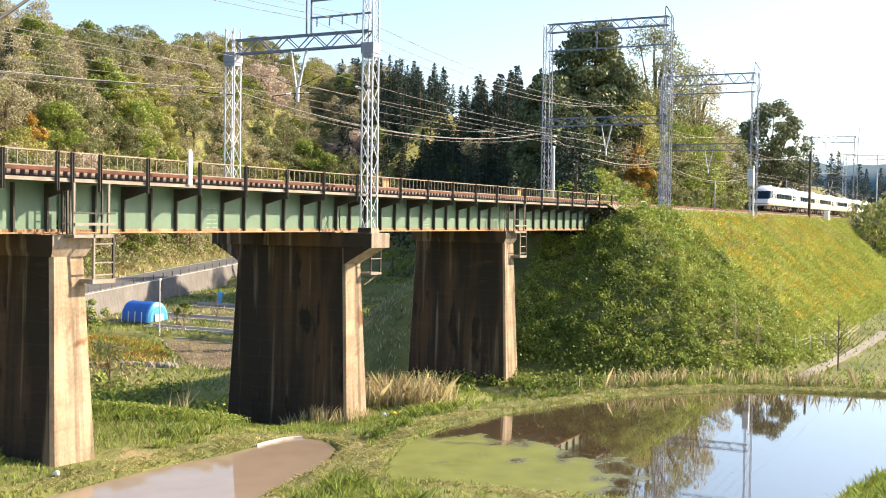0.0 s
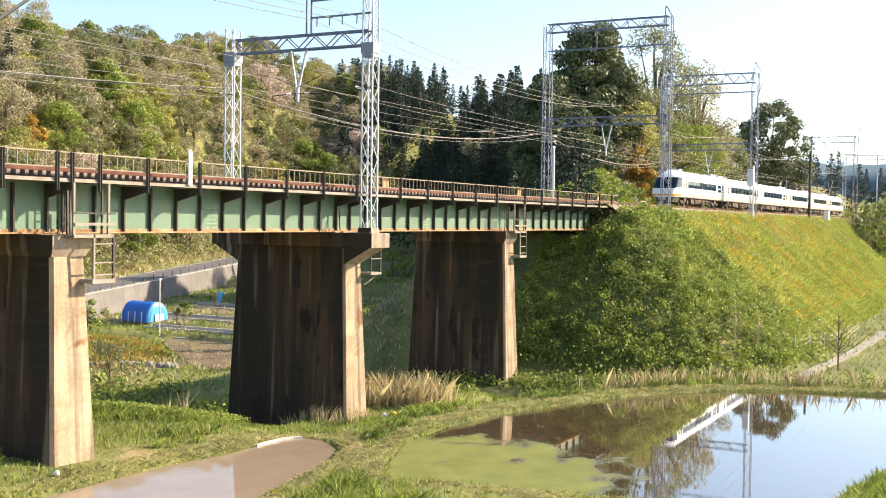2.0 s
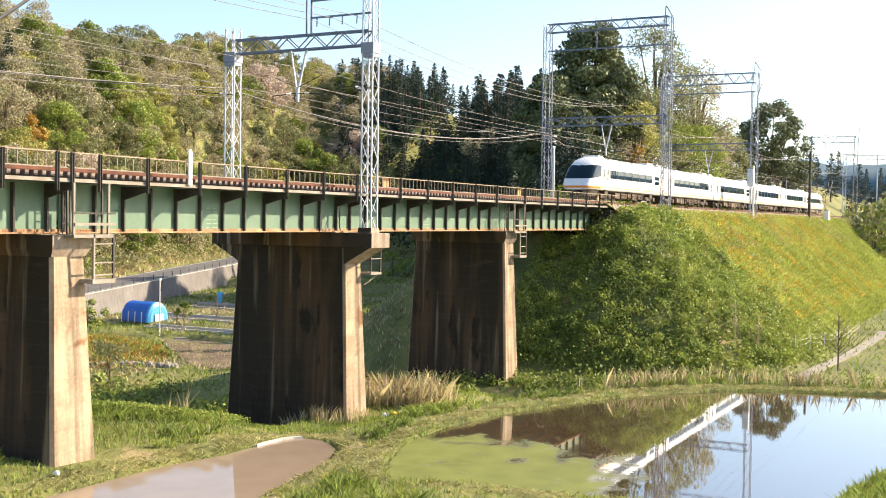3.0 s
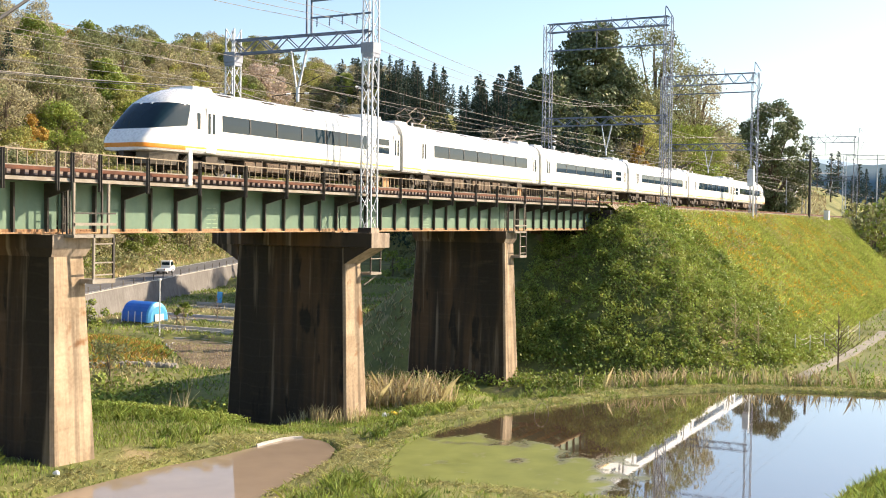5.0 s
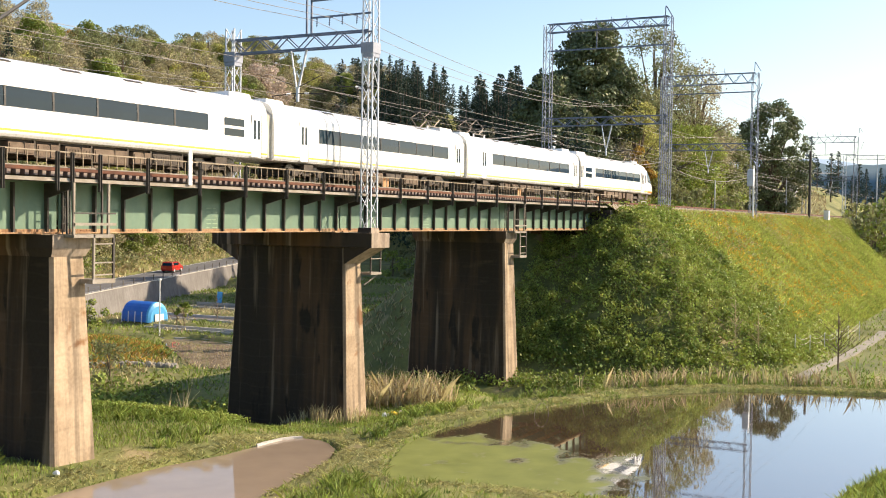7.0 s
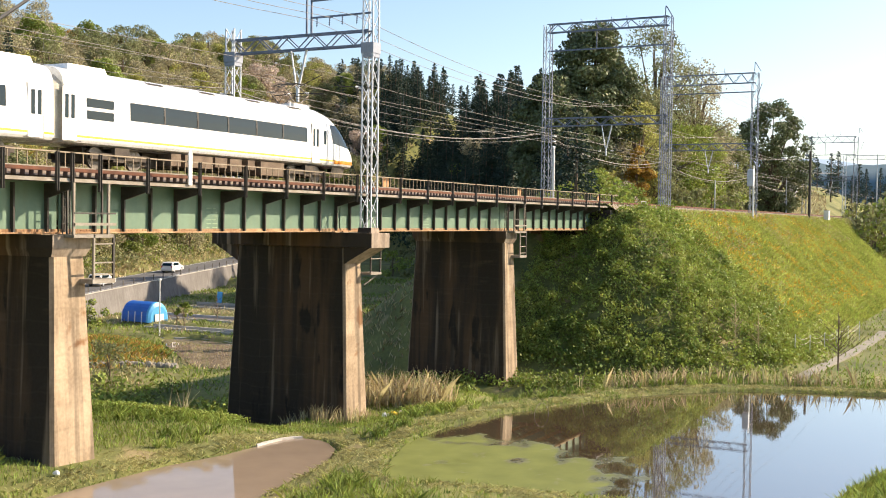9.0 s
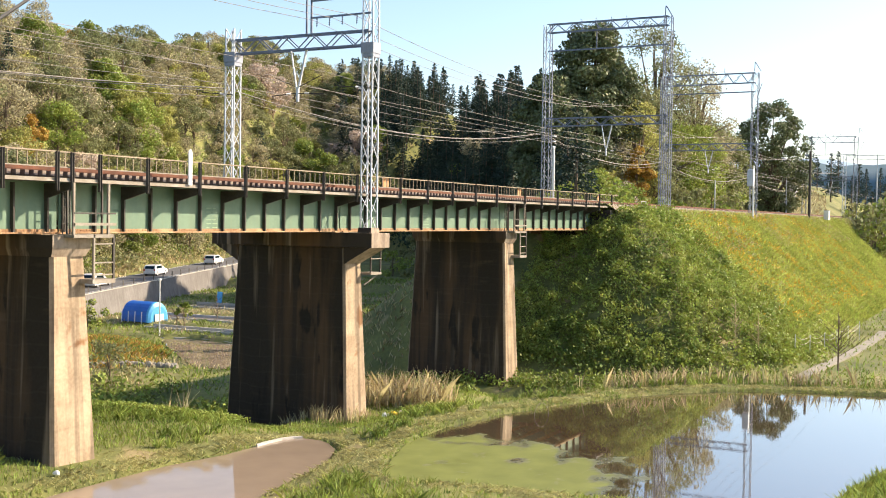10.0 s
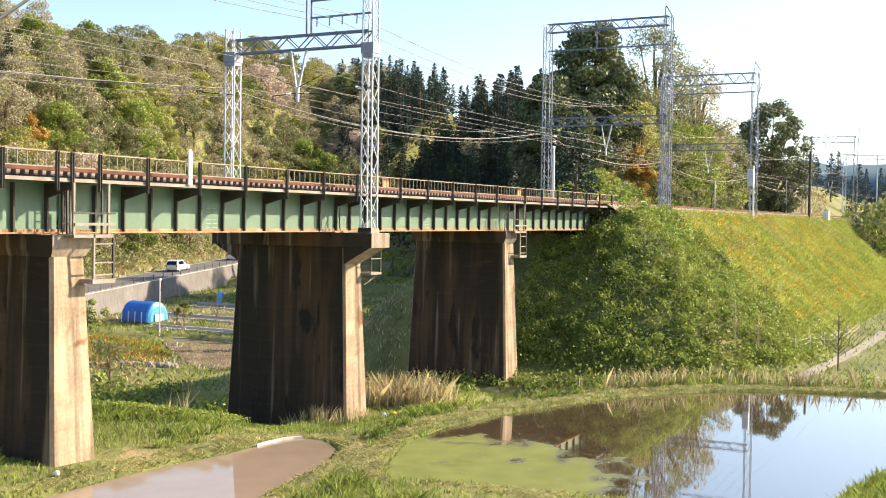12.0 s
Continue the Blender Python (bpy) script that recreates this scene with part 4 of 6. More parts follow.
# ---- trees ----
def leaf_cloud(rng, centres, radii, per, size, flat=1.0):
    """Loose leaf faces scattered through clumps, denser towards their skins."""
    out = []
    for c, r in zip(centres, radii):
        d = rng.normal(size=(per, 3))
        d /= np.linalg.norm(d, axis=1)[:, None]
        p = np.array(c) + d * (r * rng.uniform(0.45, 1.05, (per, 1)) ** 0.6) * np.array((1, 1, flat))
        a = rng.normal(size=(per, 3))
        a /= np.linalg.norm(a, axis=1)[:, None]
        b = np.cross(a, d + rng.normal(size=(per, 3)) * 0.5)
        b /= np.linalg.norm(b, axis=1)[:, None] + 1e-6
        s = size * rng.uniform(0.6, 1.3, (per, 1))
        out.append(np.stack([p - a * s * 0.5, p + b * s * 0.36, p + a * s * 0.5, p - b * s * 0.36], 1))
    return np.concatenate(out)


def broadleaf(name, seed, height, spread, material, clumps=26, per=75, size=0.42, trunk_share=0.16, label="", twigs=7, clump_r=(0.2, 0.36)):
    rng = np.random.default_rng(seed)
    tree = thing(name, label, "tree", "hillside trees")
    s = Shape()
    s.tube([(0, 0, -0.6), (0.1, 0.05, height * 0.2), (-0.1, 0.12, height * 0.45), (0.05, 0, height * 0.75)], [height * 0.022, height * 0.018, height * 0.013, height * 0.005], 7)
    cs, rs = [], []
    for k in range(clumps):
        a, h = rng.uniform(0, 2 * math.pi), rng.uniform(trunk_share, 1.0)
        w = spread * math.sin(math.pi * (0.14 + 0.80 * (h - trunk_share) / (1 - trunk_share))) ** 0.8
        q = w * math.sqrt(rng.uniform(0.1, 1.0))
        cs.append((q * math.cos(a), q * math.sin(a), h * height * 0.95))
        rs.append(spread * rng.uniform(*clump_r))
    for k in range(twigs):
        c = cs[k]
        b = height * rng.uniform(0.22, 0.5)
        s.tube([(0, 0, b), (c[0] * 0.5, c[1] * 0.5, b + (c[2] - b) * 0.6), c], [height * 0.009, height * 0.006, height * 0.002], 5)
    part("trunk", s, BARK, tree)
    part("crown", quads("crown", leaf_cloud(rng, cs, rs, per, size, 0.8), material), None, tree)
    return tree


def conifer(name, seed, height, spread, label="", per=9):
    rng = np.random.default_rng(seed)
    tree = thing(name, label, "tree", "hillside conifers")
    part("trunk", Shape().tube([(0, 0, -0.6), (0, 0, height * 0.5), (0, 0, height * 0.98)], [height * 0.018, height * 0.012, height * 0.003], 7), BARK, tree)
    out = []
    for h in np.arange(0.16, 1.0, 0.036):
        w = spread * (1 - h) ** 0.75 * rng.uniform(0.8, 1.15) + 0.12
        for k in range(per):
            a = rng.uniform(0, 2 * math.pi)
            d = np.array((math.cos(a), math.sin(a), rng.uniform(-0.35, 0.05)))
            n = max(3, int(w * 3.2))
            t = rng.uniform(0.15, 1.0, (n, 1))
            p = np.array((0, 0, h * height)) + d * w * t + rng.normal(size=(n, 3)) * 0.14
            ax = d + rng.normal(size=(n, 3)) * 0.45
            ax /= np.linalg.norm(ax, axis=1)[:, None]
            b = np.cross(ax, rng.normal(size=(n, 3)))
            b /= np.linalg.norm(b, axis=1)[:, None]
            s = rng.uniform(0.35, 0.7, (n, 1))
            out.append(np.stack([p - ax * s * 0.5, p + b * s * 0.28, p + ax * s * 0.6, p - b * s * 0.28], 1))
    part("crown", quads("crown", np.concatenate(out), CONIFER), None, tree)
    return tree


KINDS = {
    "olive": [broadleaf("deciduous_tree", 1, 11, 4.6, LEAF_OLIVE, clumps=30, per=190, size=0.38, label="olive-green hillside tree in spring leaf"),
              broadleaf("deciduous_tree", 2, 13, 5.2, LEAF_OLIVE, clumps=30, per=190, size=0.38, label="tall olive-green hillside tree in spring leaf")],
    "buff": [broadleaf("budding_tree", 3, 10, 4.6, LEAF_BUFF, per=125, size=0.34, label="buff hillside tree just coming into bud", twigs=14),
             broadleaf("budding_tree", 4, 12, 5.0, LEAF_BUFF, per=125, size=0.34, label="tall pale brown tree in bud", twigs=14)],
    "yellow": [broadleaf("yellow_leaved_tree", 5, 10, 4.6, LEAF_YELLOW, clumps=30, per=190, size=0.36, label="yellow-green tree with fresh spring leaves")],
    "green": [broadleaf("green_leaved_tree", 6, 11, 4.4, BUSH, clumps=30, per=190, size=0.38, label="deep green evergreen broadleaf tree"),
              broadleaf("green_leaved_tree", 16, 10, 4.6, BUSH_LIGHT, clumps=30, per=190, size=0.36, label="bright green tree with fresh leaves")],
    "pink": [broadleaf("cherry_tree", 7, 8, 4.2, LEAF_PINK, per=170, size=0.34, label="pale pink flowering wild cherry tree")],
    "orange": [broadleaf("bronze_leaved_tree", 8, 8, 3.0, LEAF_ORANGE, per=170, size=0.34, label="bronze-orange young leaved tree")],
    "conifer": [conifer("cedar_tree", 9, 15, 3.9, label="dark green tall hillside cedar"), conifer("cedar_tree", 10, 17, 4.3, label="very tall dark green cedar")],
}
used = set()


def plant(kind, which, x, y, scale, turn):
    ob = KINDS[kind][which % len(KINDS[kind])]
    m = pose(x, y, float(ground_z(x, y)), 0, 0, turn)
    if ob.name in used:
        ob = copy_thing(ob, m)
    else:
        used.add(ob.name)
    ob.matrix_basis = m @ Matrix.Scale(scale, 4)
    return ob


rng = random.Random(4)
for th in np.arange(14.5, 52, 1.25):
    r0 = float(np.interp(th, HILL_TH, HILL_FOOT))
    rr = r0 - 14
    while rr < r0 + 150:
        t = th + rng.uniform(-0.8, 0.8)
        r = rr + rng.uniform(-3, 3)
        x, y = r * math.cos(radians(t)), r * math.sin(radians(t)) - 31
        rr += 6.5 if rr < r0 + 50 else 9.5
        if -8 < slope_v(x, y) < 9.5 or bank_distance(x, y) < 7 or (slope_v(x, y) < 9.5 and float(ground_z(x, y)) < -8.5):
            continue
        dark = float(step(-t, -33, -29)) * (1 - float(step(-t, -21, -18)))
        deep = (r - r0) / 150
        if rng.random() < dark * 0.93:
            kind = "conifer"
        else:
            kind = rng.choices(["olive", "buff", "yellow", "green", "pink", "conifer", "orange"],
                               [3.0, 4.0, 1.2 if t < 40 else 0.8, 1.3, 0.4, 0.12 + (0.9 * deep if t > 45 else 0.1), 0.08])[0]
        big = 0.66 if kind == "conifer" else 0.8 if r > r0 + 14 else 0.55
        plant(kind, rng.randrange(2), x, y, big * rng.uniform(0.8, 1.2), rng.uniform(0, 360))
for k in range(210):
    t = 20.5 + 12.5 * ((k * 0.618) % 1)
    r0 = float(np.interp(t, HILL_TH, HILL_FOOT))
    r = r0 + 10 + 125 * ((k * 0.414) % 1)
    x, y = r * math.cos(radians(t)), r * math.sin(radians(t)) - 31
    if slope_v(x, y) > 9.5 or float(ground_z(x, y)) > -6:
        plant("conifer", k, x, y, rng.uniform(0.55, 0.8), rng.uniform(0, 360))

for kind, which, t, r, scale in (("pink", 0, 36.8, 286, 1.5), ("pink", 0, 36.2, 292, 1.2), ("pink", 0, 31.7, 268, 1.3), ("green", 1, 43.2, 190, 1.1), ("green", 1, 44.3, 196, 1.0), ("green", 0, 34.5, 262, 1.2), ("green", 0, 33.2, 255, 1.1)):
    plant(kind, which, r * math.cos(radians(t)), r * math.sin(radians(t)) - 31, scale, 60 * scale)


# ---- undergrowth, grass and reeds ----
def tufts(name, xy, height, width, material, rng, lean=0.35, blades=1, sink=0.03, z=None):
    """Thin grass blades standing on the ground at the given places."""
    xy = np.repeat(np.asarray(xy), blades, axis=0) + rng.normal(size=(len(xy) * blades, 2)) * (0.06 if blades > 1 else 0)
    z = ground_z(xy[:, 0], xy[:, 1]) - sink
    n = len(xy)
    h = height * rng.uniform(0.45, 1.25, n)
    a = rng.uniform(0, 2 * math.pi, n)
    w = width * rng.uniform(0.6, 1.3, n)
    side = np.stack([np.cos(a), np.sin(a), np.zeros(n)], 1) * w[:, None] / 2
    ln = rng.normal(size=(n, 2)) * lean
    base = np.column_stack([xy, z])
    mid = base + np.column_stack([ln * h[:, None] * 0.35, h * 0.6])
    tip = base + np.column_stack([ln * h[:, None], h])
    return quads(name, np.stack([base - side, base + side, mid + side * 0.8, tip, mid - side * 0.8], 1), material)


def leafage(name, xyz, reach, per, size, material, rng, flat=0.8):
    return quads(name, leaf_cloud(rng, xyz, np.full(len(xyz), reach) * rng.uniform(0.6, 1.3, len(xyz)), per, size, flat), material)


def sown(n, x0, x1, y0, y1, rng, keep):
    x, y = rng.uniform(x0, x1, n), rng.uniform(y0, y1, n)
    k = keep(x, y)
    return np.column_stack([x[k], y[k]])


def stuff(name, me, label, category):
    return tagged(new(name, me), label, category, kind="stuff")


def dry(x, y, gap=0.05):
    return (edge_distance(x, y, POND) > gap) & (edge_distance(x, y, CANAL) > gap)


nr = np.random.default_rng(11)


def near_plain(x, y):
    return dry(x, y) & (x < ditch_x(y) + 2 - 10.0 * step(-y, 4, 12)) & ~((np.abs(x - 29.6) < 1.2) & (y > -1) & (y < 7)) & ~((np.abs(x - 49.1) < 1.3) & (y > -1) & (y < 7.2))


worn = lambda x, y: lumps(x, y, 2.6, 8) + 0.5 * lumps(x, y, 0.9, 2)
spots = sown(170000, 24, 72, -36, 14, nr, near_plain)
spots = spots[(ground_z(spots[:, 0], spots[:, 1]) > -11.7) | (spots[:, 1] > -3)]
patchy = worn(spots[:, 0], spots[:, 1])
ce, pe = edge_distance(spots[:, 0], spots[:, 1], CANAL), edge_distance(spots[:, 0], spots[:, 1], POND)
patchy = patchy - 0.85 * (ce < 1.4 + 0.3 * patchy) - 0.75 * ((pe > 0.3) & (pe < 1.5 + 0.4 * patchy)) + 0.5 * (np.minimum(ce, pe) > 2.6)
green, pale = spots[patchy > -0.25], spots[(patchy <= -0.25) & (nr.random(len(spots)) < 0.75)]
strip_straw = sown(260000, 24, 66, -30, 0, nr, lambda x, y: near_plain(x, y) & ((edge_distance(x, y, CANAL) < 1.3 + 0.5 * lumps(x, y, 1.2, 3)) | (np.abs(edge_distance(x, y, POND) - 0.9) < 0.5 + 0.3 * lumps(x, y, 1.1, 6))) & (lumps(x, y, 0.8, 5) > -0.35))[:24000]
stuff("short_grass", tufts("short_grass", green, 0.23, 0.036, GRASS, nr), "short green grass on the paddy dykes", "grass")
stuff("mown_straw", tufts("mown_straw", np.concatenate([pale, strip_straw]), 0.13, 0.026, MOWN, nr, lean=1.3), "cut dry straw lying on the dyke", "straw")
bunch = sown(5200, 24, 66, -30, 8, nr, lambda x, y: near_plain(x, y) & (lumps(x, y, 3, 4) > 0.0) & (ground_z(x, y) > -11.4) & (edge_distance(x, y, CANAL) > 1.5) & (edge_distance(x, y, POND) > 1.3))
stuff("long_grass", tufts("long_grass", bunch, 0.46, 0.04, GRASS, nr, lean=0.5, blades=16), "tufts of long fresh green grass", "grass")
edge = sown(60000, 26, 66, -36, 0, nr, lambda x, y: ((np.abs(edge_distance(x, y, POND) - 0.25) < 0.22) | (np.abs(edge_distance(x, y, CANAL) - 0.25) < 0.15)))
stuff("shore_grass", tufts("shore_grass", edge, 0.16, 0.04, GRASS, nr, lean=0.7), "low grass hanging over the water's edge", "grass")
bank_near = sown(9000, 36, 50, -32, -22, nr, lambda x, y: (edge_distance(x, y, POND) > 0.1) & (edge_distance(x, y, POND) < 3.5))
stuff("bank_grass", tufts("bank_grass", bank_near, 0.42, 0.045, GRASS, nr, lean=0.4, blades=2), "tall fresh grass on the near pond bank", "grass")

# dead reeds beyond the dyke and by the piers
def reed_bed(xy, label, height=1.35):
    stuff("dead_reeds", tufts("dead_reeds", xy, height, 0.045, STRAW, nr, lean=0.28, blades=4), label, "reeds")


reed_bed(sown(420, 51.0, 56.5, -3.0, 1.5, nr, lambda x, y: np.abs(x - 53.2 + 0.6 * y) < 1.6), "clump of dry buff reeds beside the bridge pier", 1.7)
reed_bed(sown(1400, 54, 66, -22, -5, nr, lambda x, y: (np.abs(edge_distance(x, y, POND) - 2.4 - 0.5 * lumps(x, y, 2, 3)) < 0.7) & (lumps(x, y, 3, 9) > -0.3)), "row of dry reeds behind the pond dyke", 1.0)
reed_bed(sown(900, 62, 72, -34, -18, nr, lambda x, y: (np.abs(edge_distance(x, y, POND) - 3.4) < 1.1) & (lumps(x, y, 3, 1) > -0.2)), "dry reeds along the far pond bank", 1.2)
reed_bed(sown(110, 48, 53, 10, 15, nr, lambda x, y: np.hypot(x - 50.4, y - 12.4) < 0.8), "arching clump of dead pampas grass", 2.6)
reed_bed(sown(90, 46.8, 48.2, -2.2, 2.6, nr, lambda x, y: x > 0), "flattened dry grass at the pier foot", 0.75)

# leafy fringes on the stream banks
fr = sown(5200, 44, 80, -36, 14, nr, lambda x, y: (np.abs(np.abs(x - ditch_x(y)) - 4.0) < 1.8) & ((x > ditch_x(y)) | (y > -2)))
frz = np.column_stack([fr, ground_z(fr[:, 0], fr[:, 1]) + 0.25])
stuff("stream_bank_shrubs", leafage("stream_bank_shrubs", frz, 0.55, 14, 0.24, BUSH, nr), "low leafy shrubs on the stream banks", "shrubs")
hd = sown(9000, 31, 43, 1.0, 12, nr, lambda x, y: np.abs(beyond_hedge(x, y) - 0.1) < 0.7)
stuff("grass_hedge", leafage("grass_hedge", np.column_stack([hd, ground_z(hd[:, 0], hd[:, 1]) + 0.22]), 0.32, 20, 0.11, BUSH_LIGHT, nr), "bright low hedge along the ditch", "hedge")

# embankment cover
def mounds(p):
    """Uneven height of the overgrowth: rounded humps one to three metres across."""
    x, y = p[:, 0], p[:, 1]
    return np.clip(0.5 + 0.3 * np.sin(2.3 * x + 1.7 * np.sin(0.9 * y)) + 0.3 * np.sin(2.9 * y + 1.3 * np.sin(1.3 * x)) + 0.15 * np.sin(5.1 * x - 4.3 * y), 0.0, 1.1)


def bank_face(x, y):
    d = bank_distance(x, y)
    return (d > 0.3) & (d < 14) & (x > 60)


ivy = sown(30000, 74, 128, -19, 4, nr, lambda x, y: bank_face(x, y) & ((x - 82) - 0.55 * (y + 18) < 12 + 5 * lumps(x, y, 6, 2) + 3 * lumps(x, y, 1.7, 4)) )
ivy = ivy[nr.random(len(ivy)) < 0.42]
stuff("embankment_shrubs", leafage("embankment_shrubs", np.column_stack([ivy, ground_z(ivy[:, 0], ivy[:, 1]) + 0.02 + 0.75 * mounds(ivy)]), 0.5, 15, 0.20, BUSH, nr), "dense dark green creepers and shrubs on the embankment", "shrubs")
# paler leaves on the humps: sunlight painted onto the shrubs by colour
lite = ivy[lumps(ivy[:, 0], ivy[:, 1], 2.2, 6) > -0.2][:6500]
stuff("bramble_tops", leafage("bramble_tops", np.column_stack([lite, ground_z(lite[:, 0], lite[:, 1]) + 0.15 + 0.8 * mounds(lite)]), 0.45, 14, 0.17, BUSH_LIGHT, nr), "bramble tips on the embankment, paler as painted sunlight", "shrubs")
bg = sown(120000, 84, 235, -19, -2.4, nr, lambda x, y: bank_face(x, y) & ((x - 82) - 0.55 * (y + 18) > 2 + 5 * lumps(x, y, 6, 2)))
stuff("embankment_grass", tufts("embankment_grass", bg, 0.38, 0.085, SUN_BRIGHT_GRASS, nr, lean=0.7), "fresh green embankment grass, brightened in colour for the sun", "grass")
fl = bg[(lumps(bg[:, 0], bg[:, 1], 9, 5) > -0.45) & (bg[:, 0] > 93) & (bg[:, 0] < 175) & (bg[:, 1] > -14.5)]
fl = fl[nr.random(len(fl)) < 0.085 * np.clip(0.5 + lumps(fl[:, 0], fl[:, 1], 3, 2), 0.1, 1.4)]
stuff("orange_flowers", leafage("orange_flowers", np.column_stack([fl, ground_z(fl[:, 0], fl[:, 1]) + 0.40]), 0.16, 4, 0.17, FLOWER, nr), "orange wild flowers scattered on the embankment", "flowers")
dg = sown(16000, 88, 200, -8, -1.6, nr, lambda x, y: (bank_distance(x, y) < 4.5) & (lumps(x, y, 6, 7) > 0.1))
stuff("dry_bank_grass", tufts("dry_bank_grass", dg, 0.36, 0.07, STRAW, nr, lean=0.5), "dry grass along the embankment crest", "grass")

fg = sown(26000, 70, 260, -70, -14, nr, lambda x, y: (bank_distance(x, y) > 12.5) & (x - 70 > 0.2 * (-14 - y)))
stuff("field_grass", tufts("field_grass", fg, 0.35, 0.12, GRASS, nr, lean=0.5), "rough green field grass beyond the stream", "grass")
cr = sown(9000, 88.5, 232, -3.2, -1.5, nr, lambda x, y: x > 0)
stuff("crest_grass", tufts("crest_grass", cr[:6500], 0.34, 0.08, SUN_BRIGHT_GRASS, nr, lean=0.4), "tall grass along the edge of the track bed", "grass")
stuff("crest_straw", tufts("crest_straw", cr[6500:], 0.40, 0.06, STRAW, nr, lean=0.4), "dry stalks along the edge of the track bed", "grass")
sh = sown(9000, 62, 88, -36, 3, nr, lambda x, y: np.abs(x - ditch_x(y) - 4.0) < 1.1 + 0.3 * lumps(x, y, 2.5, 3))
stuff("stream_hedge", leafage("stream_hedge", np.column_stack([sh, ground_z(sh[:, 0], sh[:, 1]) + nr.uniform(-0.1, 1.0, len(sh)) * (0.8 + 0.4 * lumps(sh[:, 0], sh[:, 1], 3, 4))]), 0.42, 14, 0.17, BUSH, nr), "overgrown hedge along the far stream bank", "hedge")
ft = sown(5200, 66, 108, -24, 6, nr, lambda x, y: np.abs(bank_distance(x, y) - 13.6 - 0.8 * lumps(x, y, 4, 2)) < 1.3)
stuff("foot_shrubs", leafage("foot_shrubs", np.column_stack([ft, ground_z(ft[:, 0], ft[:, 1]) + 0.45]), 0.8, 12, 0.24, BUSH, nr), "overgrown shrubs along the embankment foot", "shrubs")
# valley behind the bridge and the hillside floor
vg = sown(42000, 40, 150, 11, 90, nr, lambda x, y: (road_v(x, y) < -0.5) & (bank_distance(x, y) > 1))
water_strip = np.zeros(len(vg), bool)
STRIPS = ((91.0, 92.2, 30.0, 52.0), (97.3, 100.2, 34.0, 58.0), (107.2, 111.2, 38.0, 62.0))
for a0, a1, c0, c1 in STRIPS:
    water_strip |= (vg[:, 0] > a0) & (vg[:, 0] < a1) & (vg[:, 1] > c0) & (vg[:, 1] < c1)
vg = vg[~water_strip & (edge_distance(vg[:, 0], vg[:, 1], PADDY) > 0.2)]
tone = lumps(vg[:, 0], vg[:, 1], 9, 12)
stuff("valley_grass", tufts("valley_grass", vg[tone > -0.1], 0.4, 0.12, GRASS, nr, lean=0.6), "rough grass between the terraced paddies", "grass")
stuff("valley_dry_grass", tufts("valley_dry_grass", vg[tone <= -0.1], 0.45, 0.12, STRAW, nr, lean=0.6), "dry grass between the terraced paddies", "grass")
for a0, a1, c0, c1 in STRIPS:
    zz = float(ground_z((a0 + a1) / 2, (c0 + c1) / 2)) + 0.10
    setting(part("water_3", Shape().poly([(a0, c0, zz), (a1, c0, zz), (a1, c1, zz), (a0, c1, zz)], [(0, 1, 2, 3)]), CANAL_WATER), "flooded terrace paddy in the valley", "water")
    setting(part("paddy_kerb", Shape().box(a0 - 0.25, a0, c0, c1, zz - 0.4, zz + 0.12).box(a1, a1 + 0.2, c0, c1, zz - 0.3, zz + 0.25), KERB), "pale concrete edge of a paddy", "kerb")

mound = sown(26000, 58, 90, 22, 60, nr, lambda x, y: (mound_cover(x, y) > 0.22) & (edge_distance(x, y, PADDY) > 0.15))
stuff("mound_grass", tufts("mound_grass", mound[::2], 0.5, 0.12, GRASS, nr, lean=0.6), "green grass on the field mound", "grass")
stuff("bronze_grass", tufts("bronze_grass", mound[1::2], 0.5, 0.13, LEAF_ORANGE, nr, lean=0.6), "bronze dry grass on the field mound", "grass")
wet = sown(800, 44, 62, 9, 32, nr, lambda x, y: lumps(x, y, 4, 3) > -0.2)
stuff("ditch_bushes", leafage("ditch_bushes", np.column_stack([wet, ground_z(wet[:, 0], wet[:, 1]) + 0.4]), 0.8, 16, 0.3, BUSH, nr), "dark bushes in the shaded ditch", "shrubs")
hx = []
for k in range(9000):
    t, q = nr.uniform(13, 53), nr.random() ** 1.5
    r = float(np.interp(t, HILL_TH, HILL_FOOT)) - 22 + 150 * q
    hx.append((r * math.cos(radians(t)), r * math.sin(radians(t)) - 31))
hx = np.array(hx)
hx = hx[((slope_v(hx[:, 0], hx[:, 1]) > 8.6) | (ground_z(hx[:, 0], hx[:, 1]) > -8)) & (bank_distance(hx[:, 0], hx[:, 1]) > 4) & ((hx[:, 1] > 11) | (hx[:, 0] > 260))]
hz = np.column_stack([hx, ground_z(hx[:, 0], hx[:, 1]) + 0.6])
under = np.degrees(np.arctan2(hz[:, 1] + 31, hz[:, 0]))
cedar_floor = hz[(under > 19.5) & (under < 31.5) & (hz[:, 0] > 150)]
hz = hz[~((under > 19.5) & (under < 31.5) & (hz[:, 0] > 150))]
stuff("cedar_undergrowth", leafage("cedar_undergrowth", cedar_floor, 1.6, 16, 0.6, CONIFER, nr), "dark growth under the cedars", "undergrowth")
third = len(hz) // 3
for me_name, sel, mat_, lab in (("hill_scrub", hz[:third], LEAF_OLIVE, "olive scrub on the hillside floor"), ("hill_brush", hz[third:2 * third], LEAF_BUFF, "buff brush on the hillside floor"),
                                ("hill_bushes", hz[2 * third:], BUSH, "green bushes on the hillside floor")):
    stuff(me_name, leafage(me_name, sel, 1.5, 34, 0.40, mat_, nr), lab, "undergrowth")

